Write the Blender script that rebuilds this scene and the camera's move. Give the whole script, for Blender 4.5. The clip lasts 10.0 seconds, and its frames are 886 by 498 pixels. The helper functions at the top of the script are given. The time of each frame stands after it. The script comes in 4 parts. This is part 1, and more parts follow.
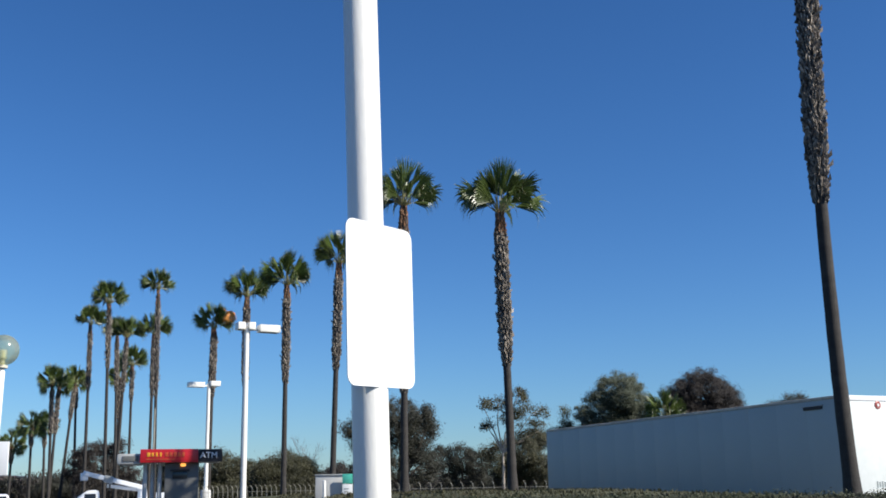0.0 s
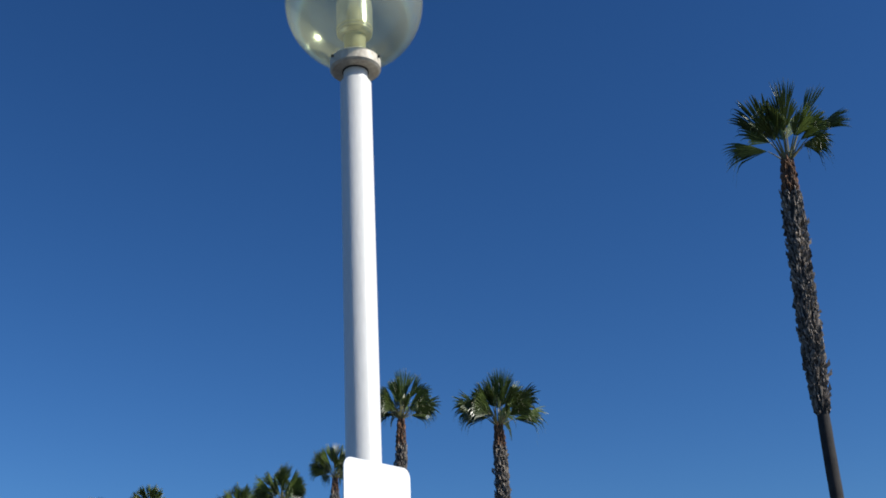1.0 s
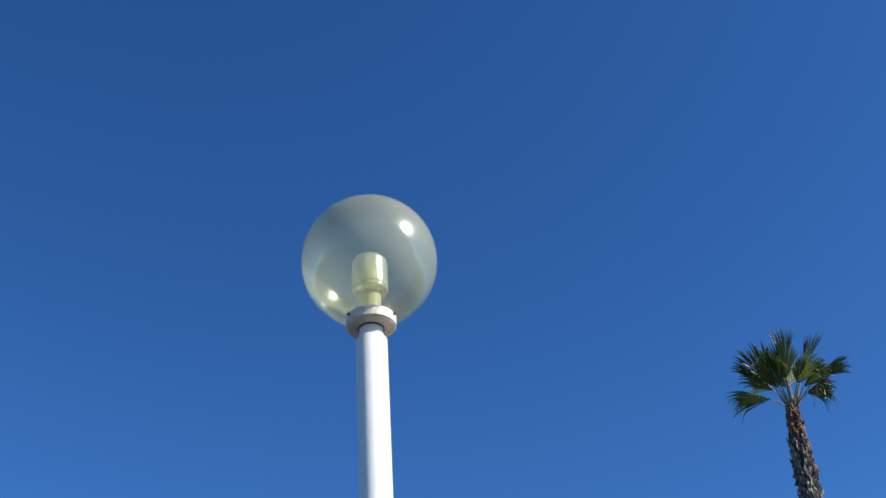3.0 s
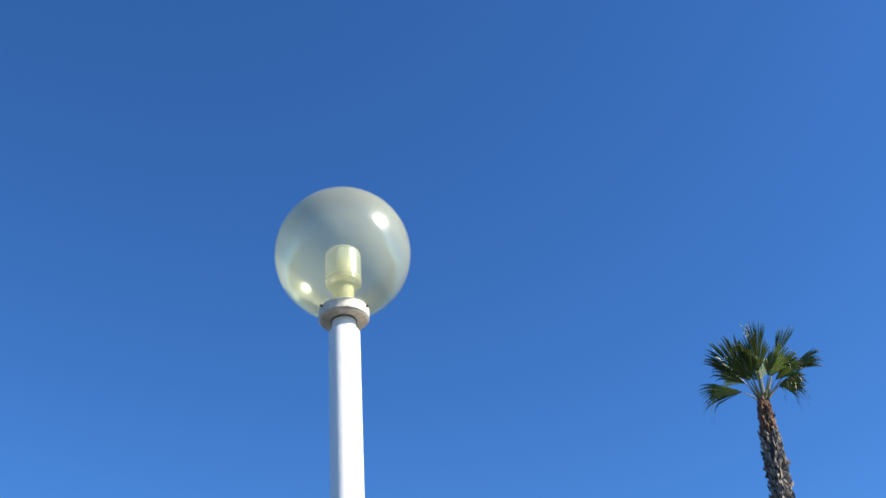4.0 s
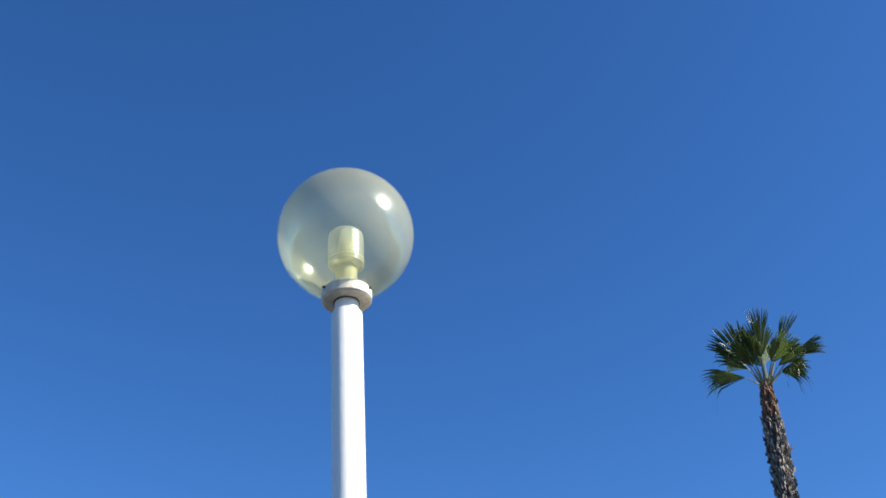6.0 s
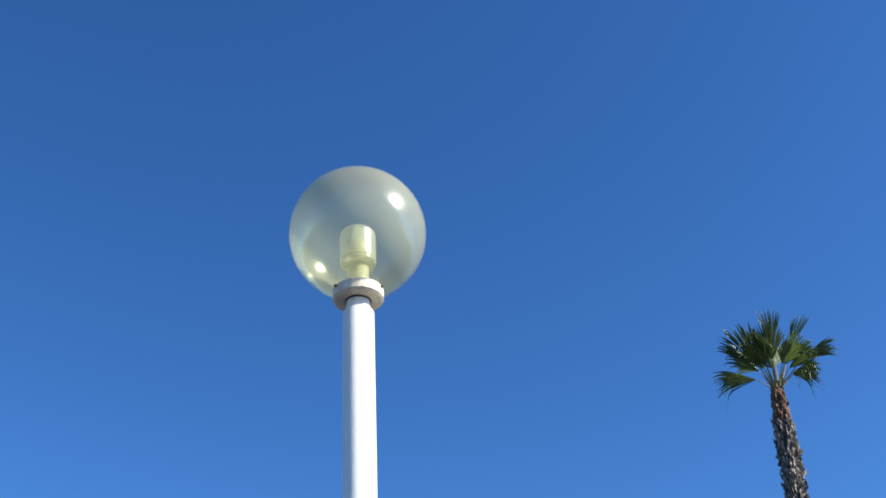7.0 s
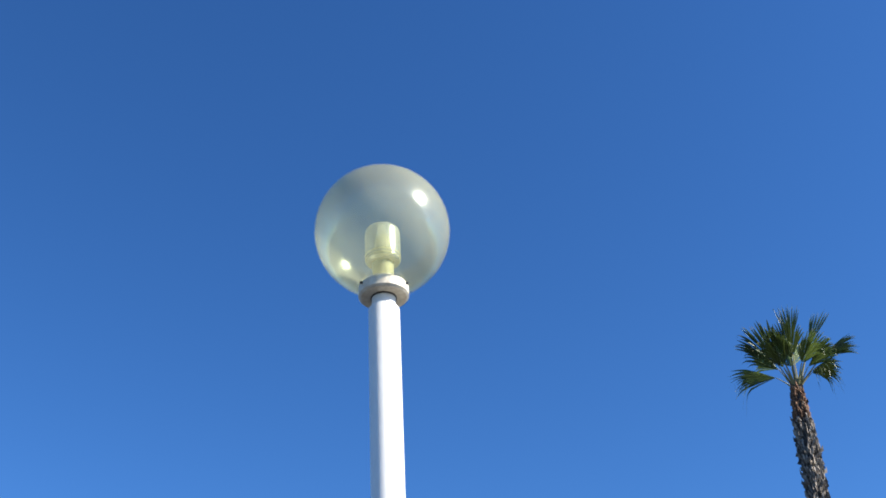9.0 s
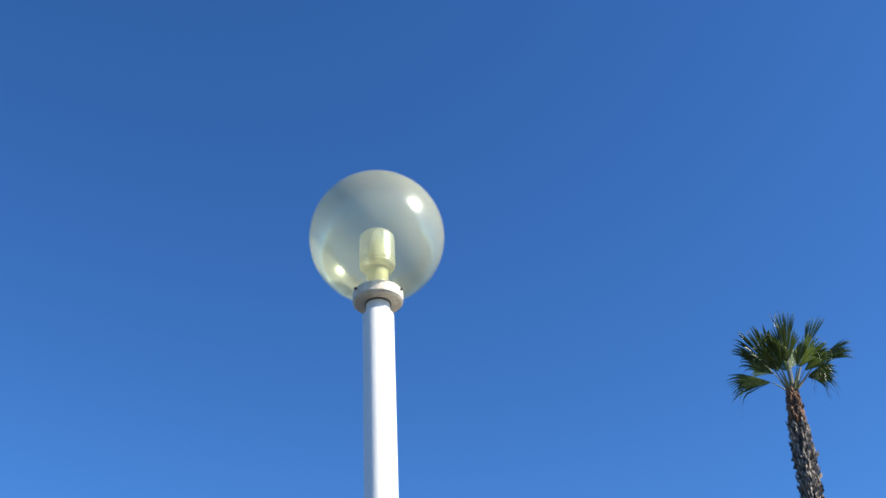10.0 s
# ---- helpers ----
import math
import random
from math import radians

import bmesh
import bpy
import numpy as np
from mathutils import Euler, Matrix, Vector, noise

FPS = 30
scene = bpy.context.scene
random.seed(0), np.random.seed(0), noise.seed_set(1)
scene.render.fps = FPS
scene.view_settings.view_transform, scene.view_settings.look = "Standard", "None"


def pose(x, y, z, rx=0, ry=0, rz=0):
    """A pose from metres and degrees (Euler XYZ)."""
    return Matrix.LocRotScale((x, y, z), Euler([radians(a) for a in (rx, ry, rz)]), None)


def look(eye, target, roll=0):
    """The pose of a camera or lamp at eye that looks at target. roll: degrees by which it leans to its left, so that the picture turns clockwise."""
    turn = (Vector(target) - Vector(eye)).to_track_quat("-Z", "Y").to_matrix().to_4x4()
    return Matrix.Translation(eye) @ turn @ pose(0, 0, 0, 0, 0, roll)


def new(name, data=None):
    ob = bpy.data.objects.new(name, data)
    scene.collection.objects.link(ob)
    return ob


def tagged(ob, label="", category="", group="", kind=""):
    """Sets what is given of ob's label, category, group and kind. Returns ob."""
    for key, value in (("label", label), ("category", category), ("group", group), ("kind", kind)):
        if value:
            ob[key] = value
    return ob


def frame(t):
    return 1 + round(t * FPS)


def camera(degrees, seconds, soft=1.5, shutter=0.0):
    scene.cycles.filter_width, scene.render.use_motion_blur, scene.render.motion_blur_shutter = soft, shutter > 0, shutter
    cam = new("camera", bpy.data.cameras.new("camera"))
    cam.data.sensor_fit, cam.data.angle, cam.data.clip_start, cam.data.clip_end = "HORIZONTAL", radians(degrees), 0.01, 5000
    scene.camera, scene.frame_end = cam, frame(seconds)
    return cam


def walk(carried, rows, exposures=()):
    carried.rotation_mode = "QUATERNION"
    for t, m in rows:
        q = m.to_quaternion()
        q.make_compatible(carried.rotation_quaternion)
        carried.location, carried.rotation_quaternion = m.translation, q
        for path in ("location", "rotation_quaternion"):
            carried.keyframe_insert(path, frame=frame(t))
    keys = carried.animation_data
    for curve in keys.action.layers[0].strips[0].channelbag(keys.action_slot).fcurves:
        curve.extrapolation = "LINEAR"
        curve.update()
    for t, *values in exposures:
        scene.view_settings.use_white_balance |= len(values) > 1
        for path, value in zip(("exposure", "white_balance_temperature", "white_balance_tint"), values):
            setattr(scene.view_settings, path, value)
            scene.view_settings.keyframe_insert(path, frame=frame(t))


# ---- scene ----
cam = camera(44.2, 10.0, soft=1.8)


def aim(x, y, z, yaw, pitch, roll):
    return pose(x, y, z, 0, 0, yaw) @ pose(0, 0, 0, 90 + pitch, 0, 0) @ pose(0, 0, 0, 0, 0, roll)


PATH = [
    (0.0, 0.000, 0.000, 1.500, 0.00, 12.60, -1.00), (0.2, 0.002, -0.002, 1.521, 0.63, 15.12, -1.34), (0.3, -0.002, -0.004, 1.531, 0.60, 16.02, -1.23),
    (0.5, -0.002, -0.004, 1.549, 0.69, 18.50, -1.62), (0.7, -0.010, -0.013, 1.564, -0.04, 20.64, -1.63), (0.8, 0.000, -0.012, 1.567, -0.15, 21.67, -1.39),
    (1.0, -0.002, -0.020, 1.572, -0.42, 23.57, -1.71), (1.2, -0.004, 0.003, 1.589, -0.12, 25.25, -1.87), (1.3, -0.005, 0.015, 1.594, -0.04, 26.11, -1.91),
    (1.5, -0.004, 0.035, 1.601, 0.34, 28.09, -2.12), (1.7, 0.006, 0.027, 1.605, 1.07, 30.73, -2.23), (1.8, 0.005, 0.023, 1.603, 1.22, 32.27, -1.90),
    (2.0, 0.002, 0.010, 1.605, 1.57, 33.65, -0.98), (2.2, -0.017, 0.010, 1.609, 1.23, 34.88, -1.10), (2.3, -0.035, 0.010, 1.607, 0.55, 35.48, -1.39),
    (2.5, -0.063, 0.007, 1.610, -0.95, 36.04, -2.87), (2.7, -0.063, 0.008, 1.608, -0.81, 36.69, -2.62), (3.8, -0.054, -0.009, 1.613, -2.55, 36.32, -3.54),
    (4.0, -0.053, -0.008, 1.609, -2.65, 36.13, -3.22), (4.5, -0.048, -0.001, 1.607, -2.85, 35.96, -3.51), (5.0, -0.051, 0.006, 1.610, -2.86, 35.88, -3.10),
    (5.2, -0.050, 0.008, 1.610, -3.05, 35.59, -3.12), (5.5, -0.046, 0.012, 1.608, -2.77, 35.34, -2.91), (5.7, -0.050, 0.013, 1.611, -2.50, 35.32, -2.85),
    (6.8, -0.053, 0.024, 1.619, -1.95, 35.28, -2.18), (7.0, -0.058, 0.028, 1.621, -1.70, 35.34, -1.99), (7.5, -0.067, 0.017, 1.609, -1.27, 35.41, -1.89),
    (8.0, -0.071, 0.008, 1.595, -1.35, 35.22, -2.17), (8.5, -0.079, 0.004, 1.591, -0.83, 35.54, -2.06), (9.0, -0.088, 0.011, 1.590, -0.69, 35.43, -1.87),
    (9.5, -0.083, 0.005, 1.605, -0.45, 35.27, -1.08), (10.0, -0.079, 0.001, 1.597, -0.89, 35.57, -1.77)]
EXPOSURES = [
    (0.0, 0.51, 6500, 10), (0.5, 0.11, 6320, 10), (1.0, 0.06, 6250, 10), (1.5, 0.20, 6120, 10), (2.0, 0.29, 6120, 10), (2.5, 0.38, 6080, 10), (4.0, 1.18, 6450, 10), (4.5, 1.17, 6500, 10),
    (5.5, 1.00, 6380, 10), (7.0, 1.06, 6430, 10), (8.0, 1.09, 6430, 10), (10.0, 1.13, 6460, 10)]
walk(cam, [(t, aim(*p)) for t, *p in PATH], EXPOSURES)

# ---- world and sun ----
SUN_AZ, SUN_EL = 110.0, 37.0
world = bpy.data.worlds.new("sky")
scene.world = world
world.use_nodes = True
wn = world.node_tree
sky = wn.nodes.new("ShaderNodeTexSky")
sky.sky_type, sky.sun_disc = "NISHITA", False
sky.sun_elevation, sky.sun_rotation = radians(SUN_EL), radians(SUN_AZ)
sky.altitude, sky.air_density, sky.dust_density, sky.ozone_density = 0, 1.0, 0.3, 4.0
deep = wn.nodes.new("ShaderNodeHueSaturation")
deep.inputs["Saturation"].default_value = 1.06
tone = wn.nodes.new("ShaderNodeMix")
tone.data_type, tone.blend_type = "RGBA", "MULTIPLY"
tone.inputs[0].default_value, tone.inputs[7].default_value = 1.0, (0.75, 0.957, 1.198, 1)
wn.links.new(sky.outputs[0], tone.inputs[6])
contrast = wn.nodes.new("ShaderNodeGamma")
contrast.inputs["Gamma"].default_value = 1.12
wn.links.new(tone.outputs[2], contrast.inputs["Color"])
wn.links.new(contrast.outputs[0], deep.inputs["Color"])
wn.links.new(deep.outputs[0], wn.nodes["Background"].inputs[0])
wn.nodes["Background"].inputs[1].default_value = 0.057
sun = new("sun", bpy.data.lights.new("sun", "SUN"))
sun.data.energy, sun.data.angle, sun.data.color = 5.0, radians(0.53), (1.0, 0.95, 0.86)
a, e = radians(SUN_AZ), radians(SUN_EL)
sun.matrix_world = look((30 * math.sin(a), 30 * math.cos(a), 30), (30 * math.sin(a) - math.sin(a) * math.cos(e), 30 * math.cos(a) - math.cos(a) * math.cos(e), 30 - math.sin(e)))


# ---- materials ----
def material(name, colour, rough=0.7, metal=0.0, second=None, scale=6.0, bump=0.0, random_by=0.0, through_light=0.0, coat=0.0, fine=40.0, stretch=None, island=0.0):
    """A base colour that drifts to a second one at two scales, with fine relief."""
    m = bpy.data.materials.new(name)
    m.use_nodes = True
    n, l = m.node_tree.nodes, m.node_tree.links
    b = n["Principled BSDF"]
    b.inputs["Roughness"].default_value, b.inputs["Metallic"].default_value = rough, metal
    b.inputs["Coat Weight"].default_value = coat
    co = n.new("ShaderNodeTexCoord")
    where = co.outputs["Object"]
    if stretch:
        mp = n.new("ShaderNodeMapping")
        mp.inputs["Scale"].default_value = stretch
        l.new(where, mp.inputs[0])
        where = mp.outputs[0]
    big, small = n.new("ShaderNodeTexNoise"), n.new("ShaderNodeTexNoise")
    for t, s in ((big, scale), (small, fine)):
        t.inputs["Scale"].default_value, t.inputs["Detail"].default_value = s, 5
        l.new(where, t.inputs["Vector"])
    add = n.new("ShaderNodeMath")
    add.operation = "ADD"
    l.new(big.outputs[0], add.inputs[0])
    l.new(small.outputs[0], add.inputs[1])
    ramp = n.new("ShaderNodeMapRange")
    ramp.inputs[1].default_value, ramp.inputs[2].default_value = 0.7, 1.3
    l.new(add.outputs[0], ramp.inputs[0])
    mix = n.new("ShaderNodeMix")
    mix.data_type = "RGBA"
    second = second or tuple(c * 0.75 for c in colour)
    mix.inputs[6].default_value, mix.inputs[7].default_value = (*colour, 1), (*second, 1)
    l.new(ramp.outputs[0], mix.inputs[0])
    out = mix.outputs[2]
    if random_by:
        ob, hsv, val = n.new("ShaderNodeObjectInfo"), n.new("ShaderNodeHueSaturation"), n.new("ShaderNodeMapRange")
        val.inputs[3].default_value, val.inputs[4].default_value = 1 - random_by, 1 + random_by
        l.new(ob.outputs["Random"], val.inputs[0])
        l.new(val.outputs[0], hsv.inputs["Value"])
        l.new(out, hsv.inputs["Color"])
        out = hsv.outputs[0]
    if island:
        geo, hsv, val = n.new("ShaderNodeNewGeometry"), n.new("ShaderNodeHueSaturation"), n.new("ShaderNodeMapRange")
        val.inputs[3].default_value, val.inputs[4].default_value = 1 - island, 1 + island
        l.new(geo.outputs["Random Per Island"], val.inputs[0])
        l.new(val.outputs[0], hsv.inputs["Value"])
        l.new(out, hsv.inputs["Color"])
        out = hsv.outputs[0]
    l.new(out, b.inputs["Base Color"])
    if bump:
        bp = n.new("ShaderNodeBump")
        bp.inputs["Strength"].default_value, bp.inputs["Distance"].default_value = bump, 0.02
        l.new(small.outputs[0], bp.inputs["Height"])
        l.new(bp.outputs[0], b.inputs["Normal"])
    if through_light:
        tr, sh = n.new("ShaderNodeBsdfTranslucent"), n.new("ShaderNodeMixShader")
        l.new(out, tr.inputs[0])
        sh.inputs[0].default_value = through_light
        l.new(b.outputs[0], sh.inputs[1])
        l.new(tr.outputs[0], sh.inputs[2])
        l.new(sh.outputs[0], n["Material Output"].inputs[0])
    return m


def globe_material(name="hazy_acrylic", low=0.09, high=0.135, tint=(0.936, 0.958, 0.880), dusty=(0.96, 0.90, 0.69), rough=0.175, bottom_glow=0.055, shine=0.32):
    """Clear acrylic gone hazy and a little yellow, with gloss on both faces and a creamy glow painted low."""
    m = bpy.data.materials.new(name)
    m.use_nodes = True
    n, l = m.node_tree.nodes, m.node_tree.links
    n.remove(n["Principled BSDF"])
    clear, haze, glow, gloss = (n.new("ShaderNodeBsdf" + k) for k in ("Transparent", "Diffuse", "Translucent", "Glossy"))
    clear.inputs[0].default_value = (*tint, 1)
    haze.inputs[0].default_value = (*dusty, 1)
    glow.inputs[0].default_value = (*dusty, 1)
    gloss.inputs["Roughness"].default_value = rough
    co, tex, amount = n.new("ShaderNodeTexCoord"), n.new("ShaderNodeTexNoise"), n.new("ShaderNodeMapRange")
    tex.inputs["Scale"].default_value, tex.inputs["Detail"].default_value = 5.0, 6
    l.new(co.outputs["Object"], tex.inputs["Vector"])
    amount.inputs[1].default_value, amount.inputs[2].default_value = 0.3, 0.7
    amount.inputs[3].default_value, amount.inputs[4].default_value = low, high
    l.new(tex.outputs[0], amount.inputs[0])
    dust, body, top = (n.new("ShaderNodeMixShader") for _ in range(3))
    dust.inputs[0].default_value = 0.5
    l.new(haze.outputs[0], dust.inputs[1])
    l.new(glow.outputs[0], dust.inputs[2])
    # Haze thickens towards the bottom to paint in a creamy glow.
    sep, low_glow, total = n.new("ShaderNodeSeparateXYZ"), n.new("ShaderNodeMapRange"), n.new("ShaderNodeMath")
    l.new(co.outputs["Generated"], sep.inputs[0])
    low_glow.inputs[1].default_value, low_glow.inputs[2].default_value = 0.45, 0.0
    low_glow.inputs[3].default_value, low_glow.inputs[4].default_value = 0.0, bottom_glow
    l.new(sep.outputs[2], low_glow.inputs[0])
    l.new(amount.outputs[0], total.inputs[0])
    l.new(low_glow.outputs[0], total.inputs[1])
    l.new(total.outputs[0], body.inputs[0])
    l.new(clear.outputs[0], body.inputs[1])
    l.new(dust.outputs[0], body.inputs[2])
    fr = n.new("ShaderNodeFresnel")
    fr.inputs[0].default_value = 1.45
    less = n.new("ShaderNodeMath")
    less.operation = "MULTIPLY"
    less.inputs[1].default_value = shine
    l.new(fr.outputs[0], less.inputs[0])
    l.new(less.outputs[0], top.inputs[0])
    l.new(body.outputs[0], top.inputs[1])
    l.new(gloss.outputs[0], top.inputs[2])
    l.new(top.outputs[0], n["Material Output"].inputs[0])
    return m


WHITE_PAINT = material("white_paint", (0.84, 0.82, 0.76), 0.38, second=(0.76, 0.74, 0.68), scale=2.5, bump=0.04, fine=90, stretch=(1, 1, 0.25))
SIGN_WHITE = material("sign_white", (0.88, 0.88, 0.86), 0.35, second=(0.85, 0.85, 0.83), scale=3)
RING_CREAM = material("cast_cream_paint", (0.78, 0.73, 0.60), 0.5, second=(0.50, 0.43, 0.32), scale=11, bump=0.15, fine=70)
NECK_GAP = material("dark_neck_gap", (0.03, 0.03, 0.03), 0.7)
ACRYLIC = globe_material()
CERAMIC = material("cream_ceramic", (0.84, 0.78, 0.56), 0.3, second=(0.76, 0.69, 0.46), scale=12)
LAMP_GLASS = globe_material("yellowed_glass", 0.42, 0.66, (0.95, 0.94, 0.86), (0.97, 0.95, 0.88), 0.27, shine=0.42)
BARK = material("palm_bark", (0.050, 0.044, 0.039), 0.85, second=(0.022, 0.019, 0.017), scale=2.0, bump=0.6, fine=30, stretch=(1, 1, 4))
BOOT = material("leaf_base", (0.34, 0.29, 0.235), 0.85, island=0.85, second=(0.050, 0.039, 0.031), scale=3.0, bump=0.4, fine=25)
BOOT_FRESH = material("fresh_leaf_base", (0.24, 0.12, 0.06), 0.8, island=0.5, second=(0.14, 0.07, 0.035), scale=4.0, bump=0.3)
FROND = material("frond_green", (0.122, 0.162, 0.036), 0.36, second=(0.042, 0.068, 0.018), scale=2.5, random_by=0.45, through_light=0.25, fine=18)
# Dry tips lightened further, so the frond ends' glints are in the colour.
FROND_GLINT_TIP = material("frond_dry_glint_tip", (0.50, 0.47, 0.27), 0.45, second=(0.22, 0.23, 0.09), scale=5, random_by=0.2, through_light=0.2)
STALK = material("frond_stalk", (0.26, 0.25, 0.10), 0.5, second=(0.18, 0.15, 0.06), scale=6, random_by=0.2)
DRY = material("dry_orange_frond", (0.90, 0.40, 0.08), 0.6, second=(0.75, 0.27, 0.05), scale=4, through_light=0.3)
LEAF_DARK = material("leaves_dark", (0.030, 0.031, 0.017), 0.6, second=(0.016, 0.017, 0.010), scale=0.9, through_light=0.2, fine=6, island=0.35)
LEAF_OLIVE = material("leaves_olive", (0.105, 0.122, 0.075), 0.6, second=(0.055, 0.066, 0.040), scale=0.8, through_light=0.2, fine=6, island=0.35)
LEAF_BROWN = material("leaves_brownish", (0.036, 0.029, 0.024), 0.7, second=(0.019, 0.015, 0.013), scale=0.8, through_light=0.15, fine=6, island=0.35)
LEAF_GREEN = material("leaves_green", (0.062, 0.060, 0.022), 0.6, second=(0.026, 0.027, 0.012), scale=0.7, through_light=0.2, fine=6, island=0.35)
TWIG = material("grey_twigs", (0.20, 0.165, 0.14), 0.85, second=(0.12, 0.10, 0.085), scale=3)
LEAF_HEDGE = material("leaves_hedge", (0.028, 0.038, 0.011), 0.7, second=(0.012, 0.018, 0.006), scale=1.5, through_light=0.2, fine=12)
# Near-black core colour that paints the shade between the hedge leaves.
HEDGE_INNER_SHADE = material("hedge_inner_shade", (0.022, 0.020, 0.011), 0.9, scale=4, bump=0.4)
WOOD_DARK = material("tree_bark", (0.10, 0.08, 0.06), 0.9, scale=3, bump=0.5)
WOOD_PALE = material("eucalyptus_bark", (0.48, 0.42, 0.34), 0.8, second=(0.26, 0.20, 0.15), scale=2, bump=0.2)
# White trailer paint darkened and cooled, so the side's shade sits in its colour.
TRAILER_SHADED = material("trailer_shaded_white", (0.345, 0.385, 0.385), 0.42, second=(0.33, 0.37, 0.37), scale=0.18, fine=1.6)
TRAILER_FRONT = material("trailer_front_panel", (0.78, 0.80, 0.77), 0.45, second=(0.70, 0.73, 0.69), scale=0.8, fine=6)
RAIL_CREAM = material("cream_rail", (0.60, 0.55, 0.47), 0.6, second=(0.40, 0.34, 0.28), scale=0.9, fine=7)
ALUMINIUM = material("aluminium_rail", (0.40, 0.37, 0.33), 0.5, metal=0.5, scale=3)
DARK_METAL = material("dark_metal", (0.035, 0.035, 0.04), 0.55, metal=0.3, scale=5)
RED_MARK = material("red_marker", (0.42, 0.09, 0.07), 0.4, scale=20)
GREY_MARK = material("grey_marking", (0.30, 0.34, 0.33), 0.6, scale=10)
TYRE = material("tyre_rubber", (0.025, 0.025, 0.025), 0.85, scale=10, bump=0.2)
FENCE = material("galvanised_steel", (0.36, 0.345, 0.29), 0.6, metal=0.2, second=(0.22, 0.21, 0.175), scale=4)
SIGN_RED = material("sign_red", (0.55, 0.015, 0.02), 0.35, second=(0.42, 0.012, 0.02), scale=3)
SIGN_BLACK = material("sign_black", (0.012, 0.013, 0.018), 0.65, scale=4)
SIGN_YELLOW = material("sign_yellow", (0.80, 0.36, 0.03), 0.4, scale=8)
LETTER = material("letter_white", (0.75, 0.77, 0.80), 0.4, scale=8)
CANOPY = material("canopy_grey", (0.42, 0.43, 0.42), 0.6, second=(0.30, 0.31, 0.30), scale=2)
CABINET = material("cabinet_grey", (0.14, 0.14, 0.13), 0.5, second=(0.09, 0.09, 0.09), scale=2)
CONCRETE = material("painted_block", (0.56, 0.56, 0.54), 0.8, second=(0.46, 0.46, 0.45), scale=1.5, bump=0.2)
TEAL = material("sign_teal", (0.10, 0.55, 0.42), 0.4, scale=3)
TRUCK_WHITE = material("truck_white", (0.80, 0.81, 0.82), 0.25, second=(0.72, 0.73, 0.74), scale=2, coat=0.4)
GLASS_DARK = material("dark_window", (0.02, 0.025, 0.03), 0.06, scale=3)
HILL = material("far_hill", (0.10, 0.12, 0.15), 0.95, second=(0.07, 0.09, 0.11), scale=0.01, fine=0.05)


def ground_material():
    m = material("asphalt", (0.055, 0.055, 0.057), 0.9, second=(0.038, 0.038, 0.04), scale=0.6, bump=0.5, fine=60)
    n, l = m.node_tree.nodes, m.node_tree.links
    geo, sep, step, tint, grass = (n.new("ShaderNode" + k) for k in ("NewGeometry", "SeparateXYZ", "MapRange", "Mix", "TexNoise"))
    tint.data_type = "RGBA"
    step.inputs[1].default_value, step.inputs[2].default_value = 0.12, 0.3
    l.new(geo.outputs["Position"], sep.inputs[0])
    l.new(sep.outputs[2], step.inputs[0])
    shade = n.new("ShaderNodeMix")
    shade.data_type = "RGBA"
    shade.inputs[6].default_value, shade.inputs[7].default_value = (0.050, 0.058, 0.020, 1), (0.080, 0.070, 0.034, 1)
    grass.inputs["Scale"].default_value = 1.2
    l.new(grass.outputs[0], shade.inputs[0])
    b = n["Principled BSDF"]
    was = b.inputs["Base Color"].links[0].from_socket
    l.new(step.outputs[0], tint.inputs[0])
    l.new(was, tint.inputs[6])
    l.new(shade.outputs[2], tint.inputs[7])
    l.new(tint.outputs[2], b.inputs["Base Color"])
    return m


GROUND = ground_material()


# ---- mesh helpers ----
def mesh_of(name, bm, *mats, smooth=True):
    me = bpy.data.meshes.new(name)
    bm.to_mesh(me)
    bm.free()
    for m in mats:
        me.materials.append(m)
    if smooth:
        me.shade_smooth()
        me.set_sharp_from_angle(angle=radians(35))
    return me


def part(name, bm, mat, parent, label="", at=None):
    """Links a bmesh as one mesh object under a thing or under a part."""
    ob = new(name, mesh_of(name, bm, *(mat if isinstance(mat, tuple) else (mat,))))
    ob.parent = parent
    if at is not None:
        ob.matrix_local = at
    return tagged(ob, label)


def thing(name, x, y, z, label, category, group="", kind="", turn=0.0):
    ob = new(name)
    ob.empty_display_size = 0.2
    ob.matrix_world = pose(x, y, z, 0, 0, turn)
    return tagged(ob, label, category, group, kind)


def block(size, centre=(0, 0, 0), bevel=0.0, turn=None, bm=None):
    bm = bm or bmesh.new()
    m = Matrix.Translation(centre) @ (turn or Matrix()) @ Matrix.Diagonal((*size, 1))
    got = bmesh.ops.create_cube(bm, size=1.0, matrix=m)
    if bevel:
        edges = list({e for v in got["verts"] for e in v.link_edges})
        bmesh.ops.bevel(bm, geom=edges, offset=bevel, segments=2, affect="EDGES", profile=0.6)
    return bm


def rod(p, q, r0, r1=None, n=12, bm=None, caps=True):
    bm = bm or bmesh.new()
    p, q = Vector(p), Vector(q)
    m = Matrix.Translation((p + q) / 2) @ (q - p).to_track_quat("Z", "Y").to_matrix().to_4x4()
    bmesh.ops.create_cone(bm, cap_ends=caps, segments=n, radius1=r0, radius2=r0 if r1 is None else r1, depth=(q - p).length, matrix=m)
    return bm


